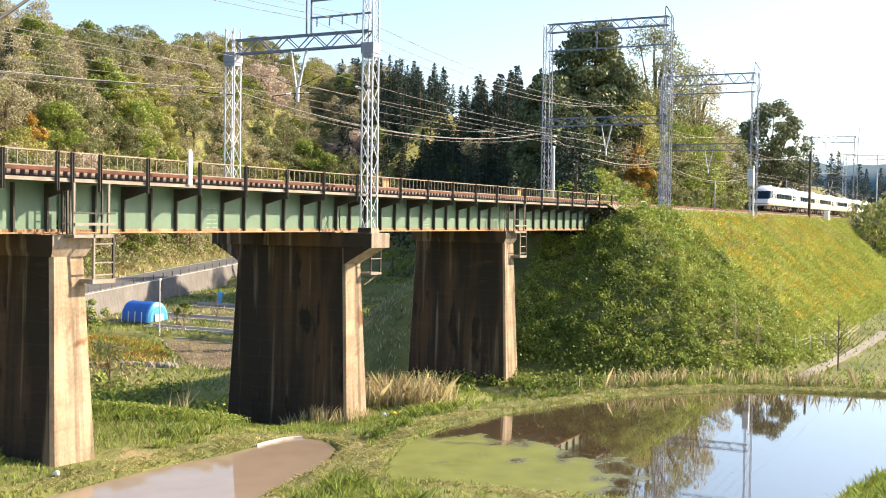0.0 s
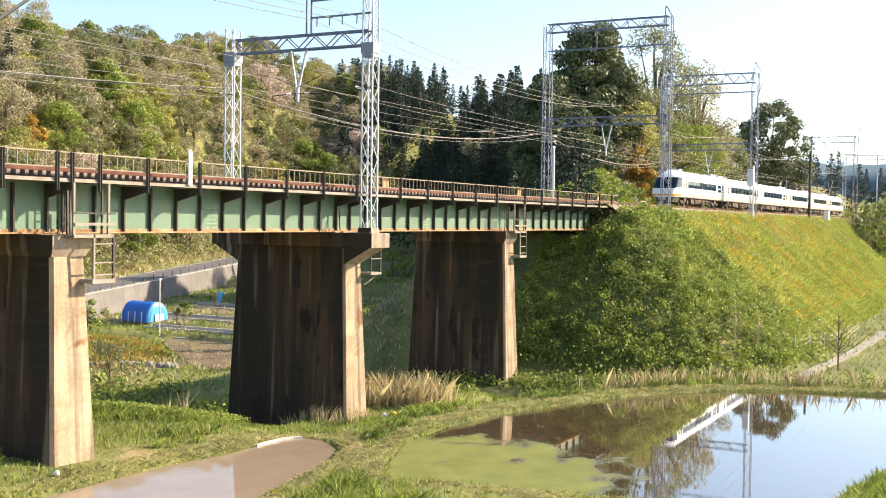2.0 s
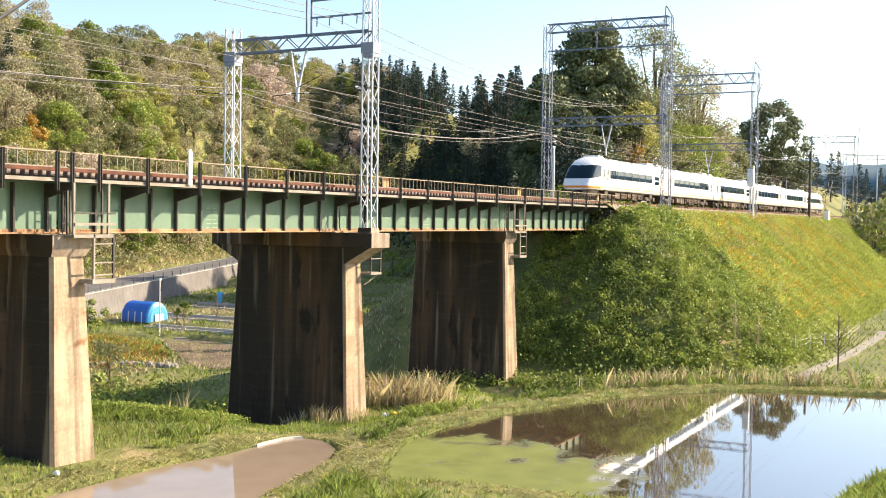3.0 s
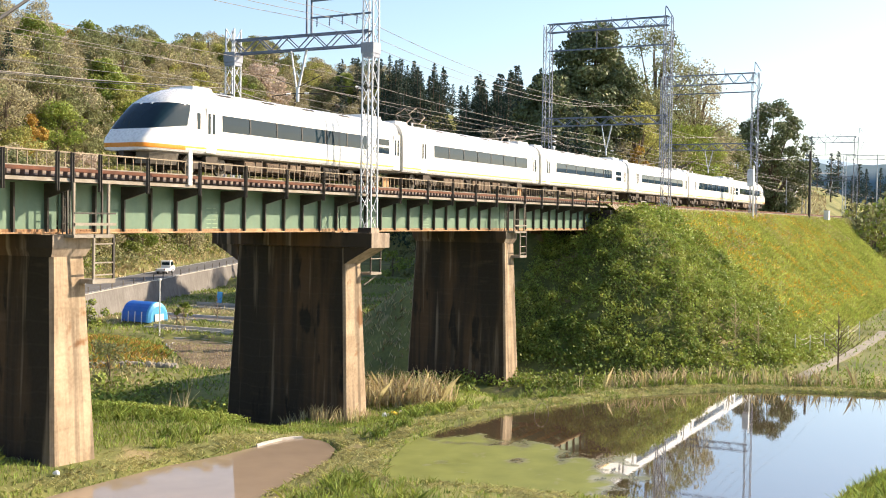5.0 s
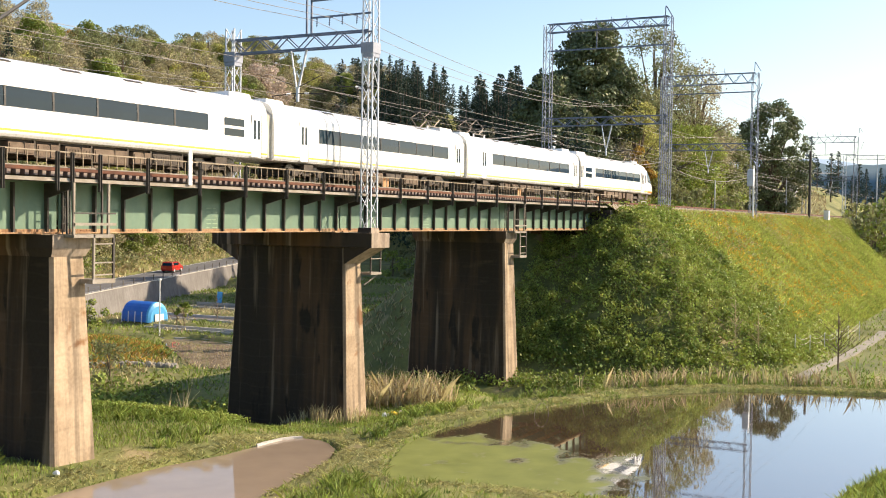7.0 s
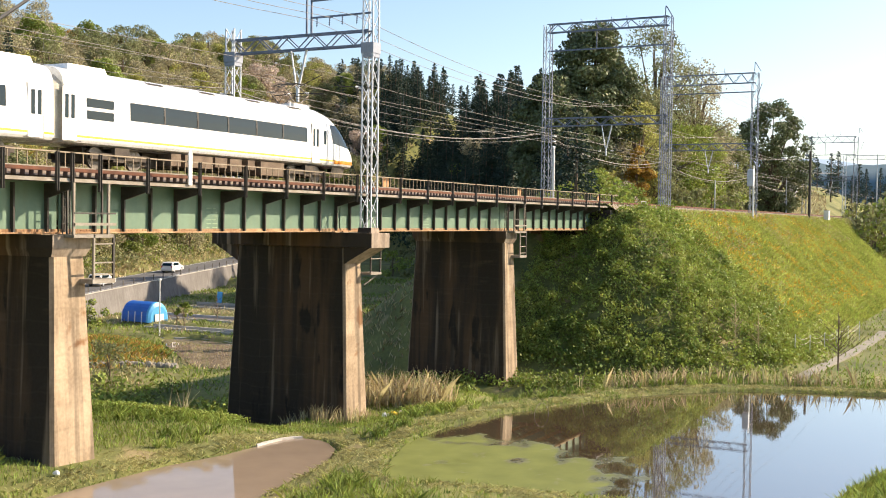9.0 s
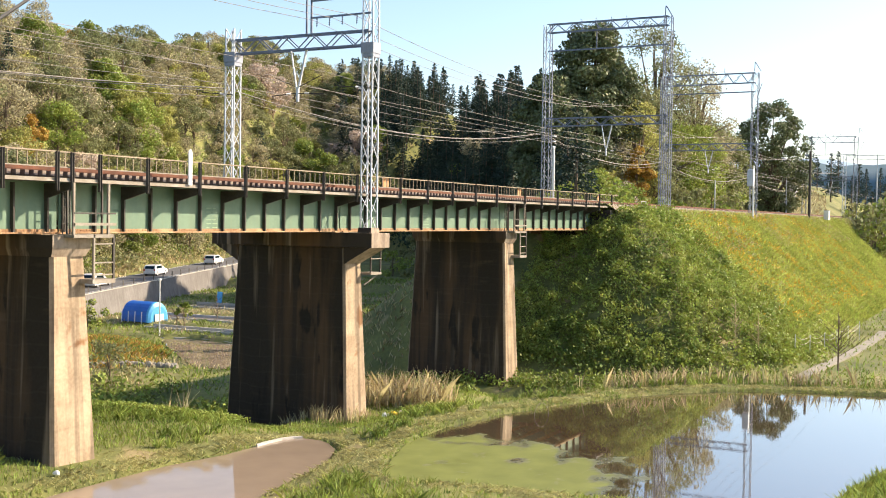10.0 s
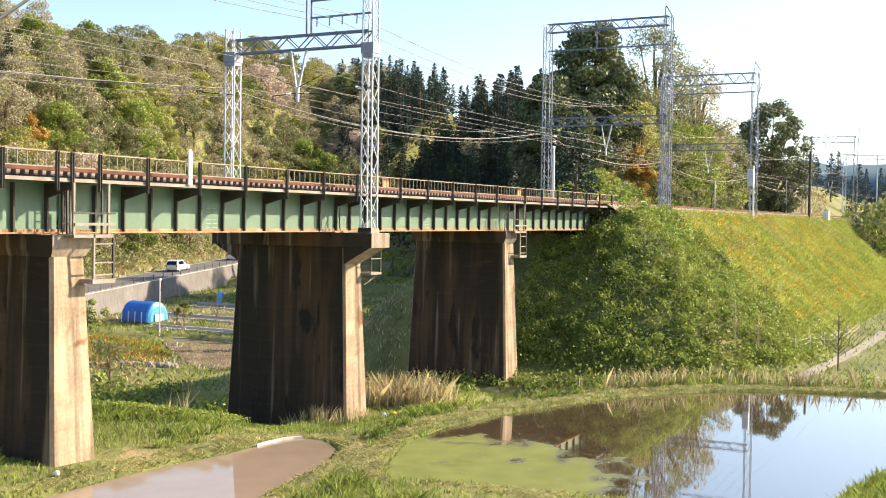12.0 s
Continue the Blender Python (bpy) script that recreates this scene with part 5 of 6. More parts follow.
# roadside brush above the road
rb = []
for k in range(2600):
    u, v = nr.uniform(-20, 125), 7.4 + 12 * nr.random() ** (1.4 if k < 1200 else 0.7)
    rb.append((ROAD_A[0] + u * ROAD_D[0] - v * ROAD_D[1], ROAD_A[1] + u * ROAD_D[1] + v * ROAD_D[0]))
rb = np.array(rb)
rbz = np.column_stack([rb, ground_z(rb[:, 0], rb[:, 1]) + 0.3])
stuff("roadside_grass", tufts("roadside_grass", np.repeat(rb, 6, axis=0) + nr.normal(size=(len(rb) * 6, 2)) * 0.5, 0.8, 0.14, STRAW, nr, lean=0.6), "dry brown grass on the road bank", "grass")
rbz = rbz[-1400:]
stuff("roadside_brush", leafage("roadside_brush", rbz + np.array((0, 0, 0.9)), 1.3, 16, 0.42, LEAF_OLIVE, nr), "olive brush above the road", "undergrowth")


# ---- trees with places of their own ----
def stand(ob, x, y, scale=1.0, turn=0, z=None):
    ob.matrix_basis = pose(x, y, float(ground_z(x, y)) if z is None else z, 0, 0, turn) @ Matrix.Scale(scale, 4)
    return ob


stand(broadleaf("evergreen_oak", 31, 26, 7.7, OAK_LEAF, clumps=200, per=230, size=0.52, trunk_share=0.03, label="huge dark evergreen tree with a rounded crown", clump_r=(0.17, 0.30)), 155, 25)
stand(broadleaf("evergreen_oak", 32, 20, 5.4, OAK_LEAF, clumps=110, per=210, size=0.52, trunk_share=0.05, label="dark evergreen tree beside the railway"), 146, 28)
stand(broadleaf("evergreen_oak", 34, 17, 6.4, OAK_LEAF, clumps=120, per=200, size=0.5, trunk_share=0.03, label="broad dark evergreen tree behind the railway"), 143, 24.5)
stand(broadleaf("dark_spreading_tree", 33, 29, 7.9, OAK_LEAF, clumps=170, per=170, size=0.45, trunk_share=0.22, label="dark broad tree with a layered crown and gaps", clump_r=(0.13, 0.23), twigs=26), 226, 12.6)
for k, (x, y, h, w, m, lab) in enumerate(((181, 23, 27, 7.5, LEAF_OLIVE, "tall olive-yellow tree just in leaf"), (193, 19, 25, 7.0, LEAF_BUFF, "tall pale budding tree with bare twigs"),
                                          (172, 22, 17, 5.5, LEAF_OLIVE, "olive tree behind the railway"), (187, 17, 15, 5.0, BUSH_LIGHT, "fresh green tree behind the railway"),
                                          (155, 18, 17.5, 4.6, LEAF_YELLOW, "yellow-green tree behind the railway"), (205, 18, 16, 5.5, LEAF_OLIVE, "olive tree behind the railway"),
                                          (151, 16.5, 11, 2.6, LEAF_ORANGE, "bronze young-leaved tree behind the railway"), (158, 16, 11, 4.2, LEAF_OLIVE, "olive shrub tree behind the railway"),
                                          (212, 19, 14, 5.5, BUSH, "green tree behind the railway"), (176, 18, 14, 5.0, BUSH, "green tree close behind the railway"))):
    stand(broadleaf("railway_tree", 40 + k, h, w, m, clumps=62, per=150 if h < 24 else 190, size=0.34, trunk_share=0.06, label=lab, twigs=30 if h > 24 else 12), x, y)
for k, (x, y, s) in enumerate(((105, 12.5, 1.0), (110, 12, 1.05), (114, 11.5, 1.25), (118, 11, 1.35), (122, 10.5, 1.1), (126, 10, 0.95), (131, 10.5, 0.9))):
    stand(broadleaf("trackside_shrub", 60 + k, 4.2, 2.6, BUSH_LIGHT, clumps=16, per=60, size=0.3, trunk_share=0.1, label="light green leafy shrub beside the track"), x, y, s, 40 * k)
for k, (x, y, s) in enumerate(((150, 11.5, 1.2), (160, 11, 1.3), (170, 10.6, 1.4), (180, 10.8, 1.2), (192, 11, 1.3), (240, -5.5, 1.2), (236, -7, 1.1), (247, -6, 1.3), (256, -9, 1.3), (252, -3.8, 1.4), (262, -3.6, 1.4), (270, -12, 1.5), (228, -7.0, 2.6), (233, -5.5, 2.8), (239, -5.5, 3.0), (246, -6.5, 3.1), (226, -11, 2.0), (254, -8, 3.2))):
    stand(broadleaf("trackside_bush", 70 + k, 4.0, 2.7, LEAF_OLIVE if k % 2 else BUSH, clumps=14, per=60, size=0.34, trunk_share=0.05, label="olive bush beside the railway line"), x, y, s, 50 * k)
for k, (x, y, s) in enumerate(((300, -38, 1.6), (280, -30, 1.4), (265, -26, 1.2), (310, -20, 1.6), (290, -14, 1.5), (330, -5, 1.6), (250, -22, 1.1))):
    stand(broadleaf("valley_tree", 90 + k, 8, 4.2, BUSH if k % 2 else LEAF_OLIVE, clumps=18, per=70, size=0.45, trunk_share=0.1, label="leafy tree on the rise across the valley"), x, y, s, 70 * k)


def bare_tree(name, seed, height, spread, label, material=BARK, n=26):
    r = random.Random(seed)
    tree = thing(name, label, "tree")
    s = Shape().tube([(0, 0, -0.3), (0.05, 0, height * 0.35), (-0.04, 0.05, height * 0.9)], [height * 0.016, height * 0.011, height * 0.003], 6)
    for k in range(n):
        z0, a = height * r.uniform(0.15, 0.75), r.uniform(0, 6.28)
        l = spread * r.uniform(0.5, 1.0) * (1.2 - z0 / height)
        p1 = (l * 0.5 * math.cos(a), l * 0.5 * math.sin(a), z0 + l * 0.35)
        p2 = (l * math.cos(a + 0.2), l * math.sin(a + 0.2), z0 + l * 0.85)
        s.tube([(0, 0, z0), p1, p2], [height * 0.006, height * 0.004, height * 0.0015], 4)
        for q in range(3):
            b = a + r.uniform(-0.9, 0.9)
            s.tube([p1, (p1[0] + l * 0.4 * math.cos(b), p1[1] + l * 0.4 * math.sin(b), p1[2] + l * 0.4)], [height * 0.003, height * 0.001], 3)
    part("branchwork", s, material, tree)
    return tree


stand(bare_tree("bare_tree", 1, 4.4, 2.6, "small leafless tree by the paddy path"), 87.0, -19.6, z=-12.4)
stand(bare_tree("bare_shrub", 2, 4.2, 0.9, "tall leafless shrub at the embankment foot", STRAW), 82.6, -12.9)
stand(bare_tree("bare_shrub", 3, 3.6, 0.9, "leafless pale shrub at the embankment foot", STRAW), 83.6, -14.4)
stand(bare_tree("bare_sapling", 4, 3.2, 1.2, "leafless sapling in front of the retaining wall"), 98, 48)
stand(bare_tree("bare_sapling", 5, 3.0, 1.2, "leafless sapling below the road"), 93, 49.5)
stand(broadleaf("garden_conifer", 110, 3.0, 0.9, BUSH, clumps=12, per=50, size=0.22, trunk_share=0.05, label="small dense green conifer beside the tarpaulin tunnel"), 92.5, 48.0)
stand(broadleaf("dark_garden_shrub", 111, 3.2, 1.9, BUSH, clumps=12, per=60, size=0.3, trunk_share=0.1, label="spiky dark green garden shrub"), 86.5, 56.0)
stand(broadleaf("valley_shrub", 112, 3.0, 1.8, LEAF_OLIVE, clumps=12, per=60, size=0.25, trunk_share=0.05, label="olive shrub on the stream bank"), 62.5, 29.5)
for k, (x, y) in enumerate(((152, 52), (158, 60), (168, 58), (150, 44), (175, 66), (185, 62))):
    stand(broadleaf("green_bank_bush", 120 + k, 5, 3.2, BUSH_LIGHT if k % 2 else LEAF_OLIVE, clumps=14, per=60, size=0.4, trunk_share=0.05, label="leafy bush on the bank behind the bridge"), x, y)

# ---- the road, its wall and what stands in the valley ----
def along(u, v, z):
    """A point u along the road and v behind its near edge; z counts at u = 0 and climbs with the road."""
    return (ROAD_A[0] + u * ROAD_D[0] - v * ROAD_D[1], ROAD_A[1] + u * ROAD_D[1] + v * ROAD_D[0], z + ROAD_RISE * u)


def strip(u0, u1, v0, v1, z0, z1, n=1):
    s = Shape()
    for k in range(n):
        a, b = u0 + (u1 - u0) * k / n, u0 + (u1 - u0) * (k + 1) / n
        p = [along(u, v, z) for u in (a, b) for v in (v0, v1) for z in (z0, z1)]
        s.poly(p, [(0, 1, 3, 2), (4, 6, 7, 5), (0, 4, 5, 1), (2, 3, 7, 6), (0, 2, 6, 4), (1, 5, 7, 3)])
    return s


road = setting(part("road", strip(-60, 110, 0.35, 6.6, ROAD_Z - 0.3, ROAD_Z + 0.03), ASPHALT), "grey asphalt country road on a retaining wall", "road")
part("edge_line", strip(-60, 110, 6.15, 6.27, ROAD_Z + 0.034, ROAD_Z + 0.036), WHITE_PAINT, road)
part("edge_line", strip(-60, 110, 0.75, 0.87, ROAD_Z + 0.034, ROAD_Z + 0.036), WHITE_PAINT, road)
wall = setting(part("retaining_wall", Shape().loft([[along(u, -1.1, -16.5), along(u, -0.1, ROAD_Z + 0.02), along(u, 0.33, ROAD_Z + 0.02), along(u, 0.345, ROAD_Z - 0.02), along(u, 3.6, ROAD_Z - 0.31), along(u, 3.6, -16.5)] for u in (-60, 110)]), WALL_CONCRETE), "grey concrete retaining wall below the road", "retaining wall")
part("coping", strip(-60, 110, -0.16, 0.1, ROAD_Z + 0.02, ROAD_Z + 0.10), KERB, wall)
guard = thing("road_fence", "low grey post and rail fence along the road", "fence")
for z in (0.3, 0.68):
    part("rail", strip(-60, 110, 0.03, 0.05, ROAD_Z + 0.1 + z - 0.02, ROAD_Z + 0.1 + z + 0.0), WHEEL, guard)
gp = Shape().box(-0.04, 0.04, -0.04, 0.04, 0, 0.75).mesh("post", WHEEL)
for u in np.arange(-30, 110, 3.0):
    part("post", gp, None, guard, at=pose(*along(u, 0.04, ROAD_Z + 0.09)))

tarp = thing("tarpaulin_tunnel", "bright blue tarpaulin tunnel shelter with a gathered end", "tarpaulin tunnel", at=pose(94.3, 53.2, float(ground_z(94.3, 53.2)) - 0.05, 0, 0, 86) @ Matrix.Scale(1.15, 4))
arch = [(1.35 * math.cos(a), 1.9 * math.sin(a) ** 0.8) for a in np.linspace(0, math.pi, 13)]
part("cover", Shape().loft([[(x, yy * (1 + 0.02 * math.sin(9 * x)), zz) for yy, zz in arch] for x in np.linspace(0.3, 3.6, 8)], closed=False), BLUE_TARP, tarp)
part("end_flap", Shape().loft([[(x, yy * k, zz * k + 0.0) for yy, zz in arch] for x, k in ((0.3, 1.01), (0.1, 0.98), (-0.05, 0.8), (-0.02, 0.45), (0.06, 0.1))], closed=False), LIGHT_TARP, tarp, "gathered pale blue end flap")
part("white_sheet", Shape().box(-0.14, -0.08, -0.55, 0.55, 0.05, 0.75), WHITE_PAINT, tarp)
for k in range(4):
    part("stake", Shape().tube([(0.7 + 0.9 * k, 1.55, -0.1), (0.7 + 0.9 * k, 1.5, 1.0)], 0.04, 6), WHITE_PAINT, tarp)
lamp_pole = thing("lamp_pole", "thin white steel pole beside a paddy", "pole", at=pose(87.1, 46.6, float(ground_z(87.1, 46.6))))
part("shaft", Shape().tube([(0, 0, -0.2), (0, 0, 5.5)], 0.065, 8), WHITE_PAINT, lamp_pole)
part("head", Shape().box(-0.16, 0.16, -0.12, 0.12, 5.5, 5.68), WHITE_PAINT, lamp_pole)
drum = thing("water_tank", "small pale blue tank on the terrace bank", "tank", at=pose(112, 59, float(ground_z(112, 59))))
part("shell", Shape().tube([(0, 0, 0), (0.3, 0.1, 1.5)], 0.35, 12), LIGHT_TARP, drum)


setting(part("paddy_kerb", Shape().loft([[(x, y, PADDY_Z - 0.3), (x, y, PADDY_Z + 0.14), (x + 0.25, y + 0.1, PADDY_Z + 0.14), (x + 0.25, y + 0.1, PADDY_Z - 0.3)] for x, y in ((87.0, 46.4), (88.6, 43.0), (87.2, 36.5), (86.4, 33.0))]), KERB), "pale concrete edge of the terrace paddy", "kerb")
stones = setting(part("stone_edge", Shape().box(69.6, 70.0, 29.6, 30.0, -15.6, -14.3), WALL_CONCRETE), "row of rough field stones at the foot of the mound", "stone edge")
sr = random.Random(8)
for k in range(44):
    q = k / 43
    x, y = 65.6 + 4.6 * q + sr.uniform(-0.15, 0.15), 35.6 - 6.0 * q + sr.uniform(-0.15, 0.15)
    h = sr.uniform(0.18, 0.34)
    z = float(ground_z(x, y))
    st = Shape().loft([[(x + h * w * math.cos(a) * sr.uniform(0.8, 1.2), y + h * w * math.sin(a) * sr.uniform(0.8, 1.2), z + h * e) for a in np.linspace(0, 6.28, 7)[:-1]] for w, e in ((0.9, -0.5), (1.1, 0.3), (0.9, 0.9), (0.4, 1.3))])
    part("stone", st, PATH_CONCRETE, stones)


# ---- road vehicles ----
def vehicle(name, label, paint, length, width, height, box=False):
    """A small car that heads along +x, standing on z = 0."""
    car = thing(name, label, "car", "cars on the road")
    h, w, L = height, width / 2, length
    if box:
        out = [(0.0, 0.45), (0.0, 0.75), (1.85, 0.78), (1.88, h), (2.75, h), (3.1, 1.05), (L, 0.95), (L, 0.35), (0.2, 0.35)]
    else:
        out = [(0.0, 0.5), (0.05, 0.95), (0.35, h - 0.06), (0.7, h), (2.2, h - 0.02), (3.15, 0.98), (L - 0.25, 0.80), (L, 0.55), (L - 0.05, 0.28), (0.1, 0.28)]
    part("body", Shape().loft([[(x, yy * (1 if z < 1.0 else 0.88), z) for x, z in out] for yy in (-w, -w * 0.96, w * 0.96, w)]), paint, car, bevel=0.03)
    g = Shape()
    for sd in (-1, 1):
        if box:
            pts = [(1.98, 1.05), (2.0, h - 0.15), (2.65, h - 0.15), (2.95, 1.05)]
        else:
            pts = [(0.45, 1.0), (0.6, h - 0.14), (2.1, h - 0.14), (2.9, 1.0)]
        part("side_glass", Shape().poly([(x, sd * w * (1.005 if z < 1.0 else 0.96), z) for x, z in pts], [(0, 1, 2, 3)]), TRAIN_GLASS, car)
        part("tail_light", Shape().box(-0.02 if not box else -0.01, 0.05, sd * w * 0.86 - 0.1, sd * w * 0.86 + 0.1, 0.62 if box else 0.75, 0.72 if box else 1.0), gloss("red_lens", (0.45, 0.02, 0.02), 0.3), car)
    zb = (1.15, h - 0.22, 1.87, 1.87) if box else (1.0, h - 0.14, 0.04, 0.28)
    part("rear_glass", Shape().poly([(zb[2] - 0.02, -w * 0.8, zb[0]), (zb[2] - 0.02, w * 0.8, zb[0]), (zb[3] - 0.02, w * 0.74, zb[1]), (zb[3] - 0.02, -w * 0.74, zb[1])], [(0, 1, 2, 3)]), TRAIN_GLASS, car)
    for x in (0.75, L - 0.8):
        for sd in (-1, 1):
            t = part("wheel", Shape().tube([(x, sd * w * 0.80, 0.31), (x, sd * w * 1.01, 0.31)], 0.31, 16), CABLE, car)
            part("rim", Shape().tube([(x, sd * w * 1.01, 0.31), (x, sd * w * 1.03, 0.31)], 0.2, 12), GALV, t)
    return car


CAR_RED = gloss("red_car_paint", (0.42, 0.03, 0.02), 0.25, coat=0.5)
CAR_WHITE = gloss("white_car_paint", (0.80, 0.80, 0.80), 0.25, coat=0.5)
# each with a place along the road, the time there and its speed
TRAFFIC = [(vehicle("pickup_truck", "small white flatbed pickup truck driving along the road", CAR_WHITE, 3.4, 1.48, 1.78, True), 3.9, 5.0, 16.3),
           (vehicle("hatchback", "small red hatchback car driving along the road", CAR_RED, 3.9, 1.7, 1.52), -9.9, 6.0, 16.0),
           (vehicle("compact_car", "white compact car driving along the road", CAR_WHITE, 4.2, 1.72, 1.50), 15.9, 9.6, 16.4),
           (vehicle("compact_car", "white compact car following another along the road", CAR_WHITE, 4.2, 1.72, 1.50), -6.2, 9.6, 16.1),
           (vehicle("minivan", "white minivan driving along the road", CAR_WHITE, 4.7, 1.8, 1.65), -2.3, 11.2, 12.6)]


# ---- overhead wires and fittings ----
SPANS = [-14.0, 49.2, 99.3, 138.0, 188.0, 239.0, 300.0]


def sagging(a, b, sag, n=12):
    a, b = Vector(a), Vector(b)
    return [a.lerp(b, k / n) - Vector((0, 0, sag * 4 * (k / n) * (1 - k / n))) for k in range(n + 1)]


for cy in TRACKS:
    cat = thing("overhead_wire", "contact and messenger wires of the railway overhead line", "overhead wire", "overhead wires")
    part("contact_wire", Shape().tube([(x, cy + (0.2 if k % 2 else -0.2), 5.02) for k, x in enumerate(SPANS)], 0.012, 5), WIRE, cat)
    for x0, x1 in zip(SPANS, SPANS[1:]):
        pts = sagging((x0, cy, 5.95), (x1, cy, 5.95), 0.55)
        part("messenger_wire", Shape().tube(pts, 0.012, 5), WIRE, cat)
        for p in pts[1:-1]:
            part("dropper", Shape().tube([p, (p.x, p.y, 5.02)], 0.008, 4), WIRE, cat)


def cable_run(points, sag, r, label, mat_=WIRE, group="line cables"):
    run = thing("line_cable", label, "cable", group)
    for a, b in zip(points, points[1:]):
        part("cable_span", Shape().tube(sagging(a, b, sag), r, 5), mat_, run)


for k, (dy, dz, r) in enumerate(((0.0, 0.0, 0.028), (0.12, -0.14, 0.016), (-0.1, -0.5, 0.014), (0.25, 0.3, 0.012))):
    cable_run([(-14, 7.9 + dy, 5.9 + dz), (49.2, 7.95 + dy, 5.35 + dz), (99.3, 9.55 + dy, 6.75 + dz), (138, 9.3 + dy, 6.0 + dz), (188, 9.0 + dy, 6.0 + dz), (239, 8.7 + dy, 6.2 + dz)], 1.5 - 0.12 * k, r,
              "pale sagging signal cable strung between the masts")
for k, y in enumerate((2.3, 1.0, -0.4)):
    cable_run([(-14, y, 9.2), (49.2, y, 8.75 + 0.02 * k), (99.3, y + 1.5, 9.0), (138, y + 1.5, 9.0), (188, y + 1.5, 9.0), (239, y + 1.5, 9.0)], 1.1, 0.016, "thin feeder wire above the tracks")
for y in (1.4, 2.9, 4.4, 5.9):
    cable_run([(99.3, y, 17.35), (138, y, 17.0), (188, y, 16.8), (239, y, 16.6)], 1.0, 0.014, "thin high power wire on the portal tops")
cable_run([(49.2, 3.4, 11.6), (-14, 3.0, 13.0)], 0.6, 0.014, "thin high power wire above the bridge")
cable_run([(7.0, -17.85, -2.1), (19.0, -15.48, 5.5)], 0.0, 0.03, "thick black cable crossing overhead", CABLE)

# portal on the pier: upper frame, brackets, insulators
for y in (2.35, 2.65):
    part("upper_post", Shape().beam((49.2, y, 7.9), (49.2, y, 10.9 if y < 2.5 else 9.9), 0.09), MAST_BLUE, g1)
for z in (8.85, 9.75):
    part("cross_arm", Shape().beam((49.2, 2.35, z), (49.2, -1.35, z + 0.02), 0.09), MAST_BLUE, g1)
for k, y in enumerate((2.0, 1.2, 0.4, -0.5)):
    s = Shape()
    insulator(s, (49.2, y, 8.82), (49.35, y + 0.12, 8.40), 0.05, 4)
    part("insulator", s, MAST_BLUE, g1)


def drop_bracket(g, x, y, top, bottom, reach):
    s = Shape().beam((x, y + 0.45, top), (x, y + 0.08, bottom + 0.7), 0.07).beam((x, y - 0.55, top), (x, y - 0.05, bottom + 0.7), 0.1).beam((x, y, bottom), (x, y, bottom + 0.75), 0.13)
    part("drop_bracket", s, GALV, g)
    for sd in (-1, 1):
        a = Shape().tube([(x, y, bottom + 0.45), (x, y + sd * reach, bottom + 0.35)], 0.03, 6).tube([(x, y, bottom + 0.75), (x, y + sd * reach * 0.9, bottom + 1.35)], 0.022, 6)
        part("steady_arm", a, DARK_STEEL, g)
        i = Shape()
        insulator(i, (x, y + sd * 0.45, bottom + 0.43), (x, y + sd * 0.75, bottom + 0.41), 0.06, 5)
        part("arm_insulator", i, PORCELAIN, g)


drop_bracket(g1, 49.2, 3.2, 7.2, 4.45, 1.7)
for g, x in ((g2, 99.3), (g3, 138.0), (g4, 239.0)):
    drop_bracket(g, x, 3.2, 7.3, 4.45, 1.7)
    for k, y in enumerate((1.4, 2.9, 4.4, 5.9)):
        s = Shape().beam((x, y, 17.0), (x, y, 17.4), 0.04)
        insulator(s, (x, y, 16.95), (x + 0.1, y - 0.2, 16.3), 0.08, 5)
        part("insulator", s, MAST_BLUE, g)
    part("mast_peak", Shape().beam((x, -2.55 + 0.3, 16.9), (x, -2.3, 18.0), 0.08).beam((x, -3.0, 16.9), (x, -2.35, 18.0), 0.08).beam((x, -3.2, 15.4), (x, -2.6, 13.6), 0.07), MAST_BLUE, g)
for y in (-1.35, 7.55):
    s = Shape()
    insulator(s, (49.2, y + 0.55, 5.0), (49.2, y + 0.9, 5.1), 0.07, 5)
    part("insulator", s, PORCELAIN, g1)
    part("side_arm", Shape().beam((49.2, y, 4.98), (49.2, y + 2.2, 5.2), 0.05), DARK_STEEL, g1)
for k in range(3):
    cable_gear = Shape().box(99.0, 99.6, 8.3 + 0.05 * k, 8.5 + 0.05 * k, 6.3 - 0.5 * k, 6.42 - 0.5 * k)
    part("cable_clamp", cable_gear, GALV, g2)

# second portal seen beyond, low and wide
g5 = build_gantry(300.0, -9.0, 8.5, -6.0, -0.8, 16.0, [(14.9, 16.0)], 0.8)

# ---- bridge fittings ----
marker = thing("marker_post", "white pointed marker post on the bridge", "post", at=pose(35.7, -0.93, 0))
part("post", Shape().loft([[(-0.11, -0.03, z), (0.11, -0.03, z), (0.11, 0.03, z), (-0.11, 0.03, z)] for z in (-0.5, 0.86)] + [[(-0.03, -0.02, 0.97), (0.03, -0.02, 0.97), (0.03, 0.02, 0.97), (-0.03, 0.02, 0.97)]]), WHITE_PAINT, marker)


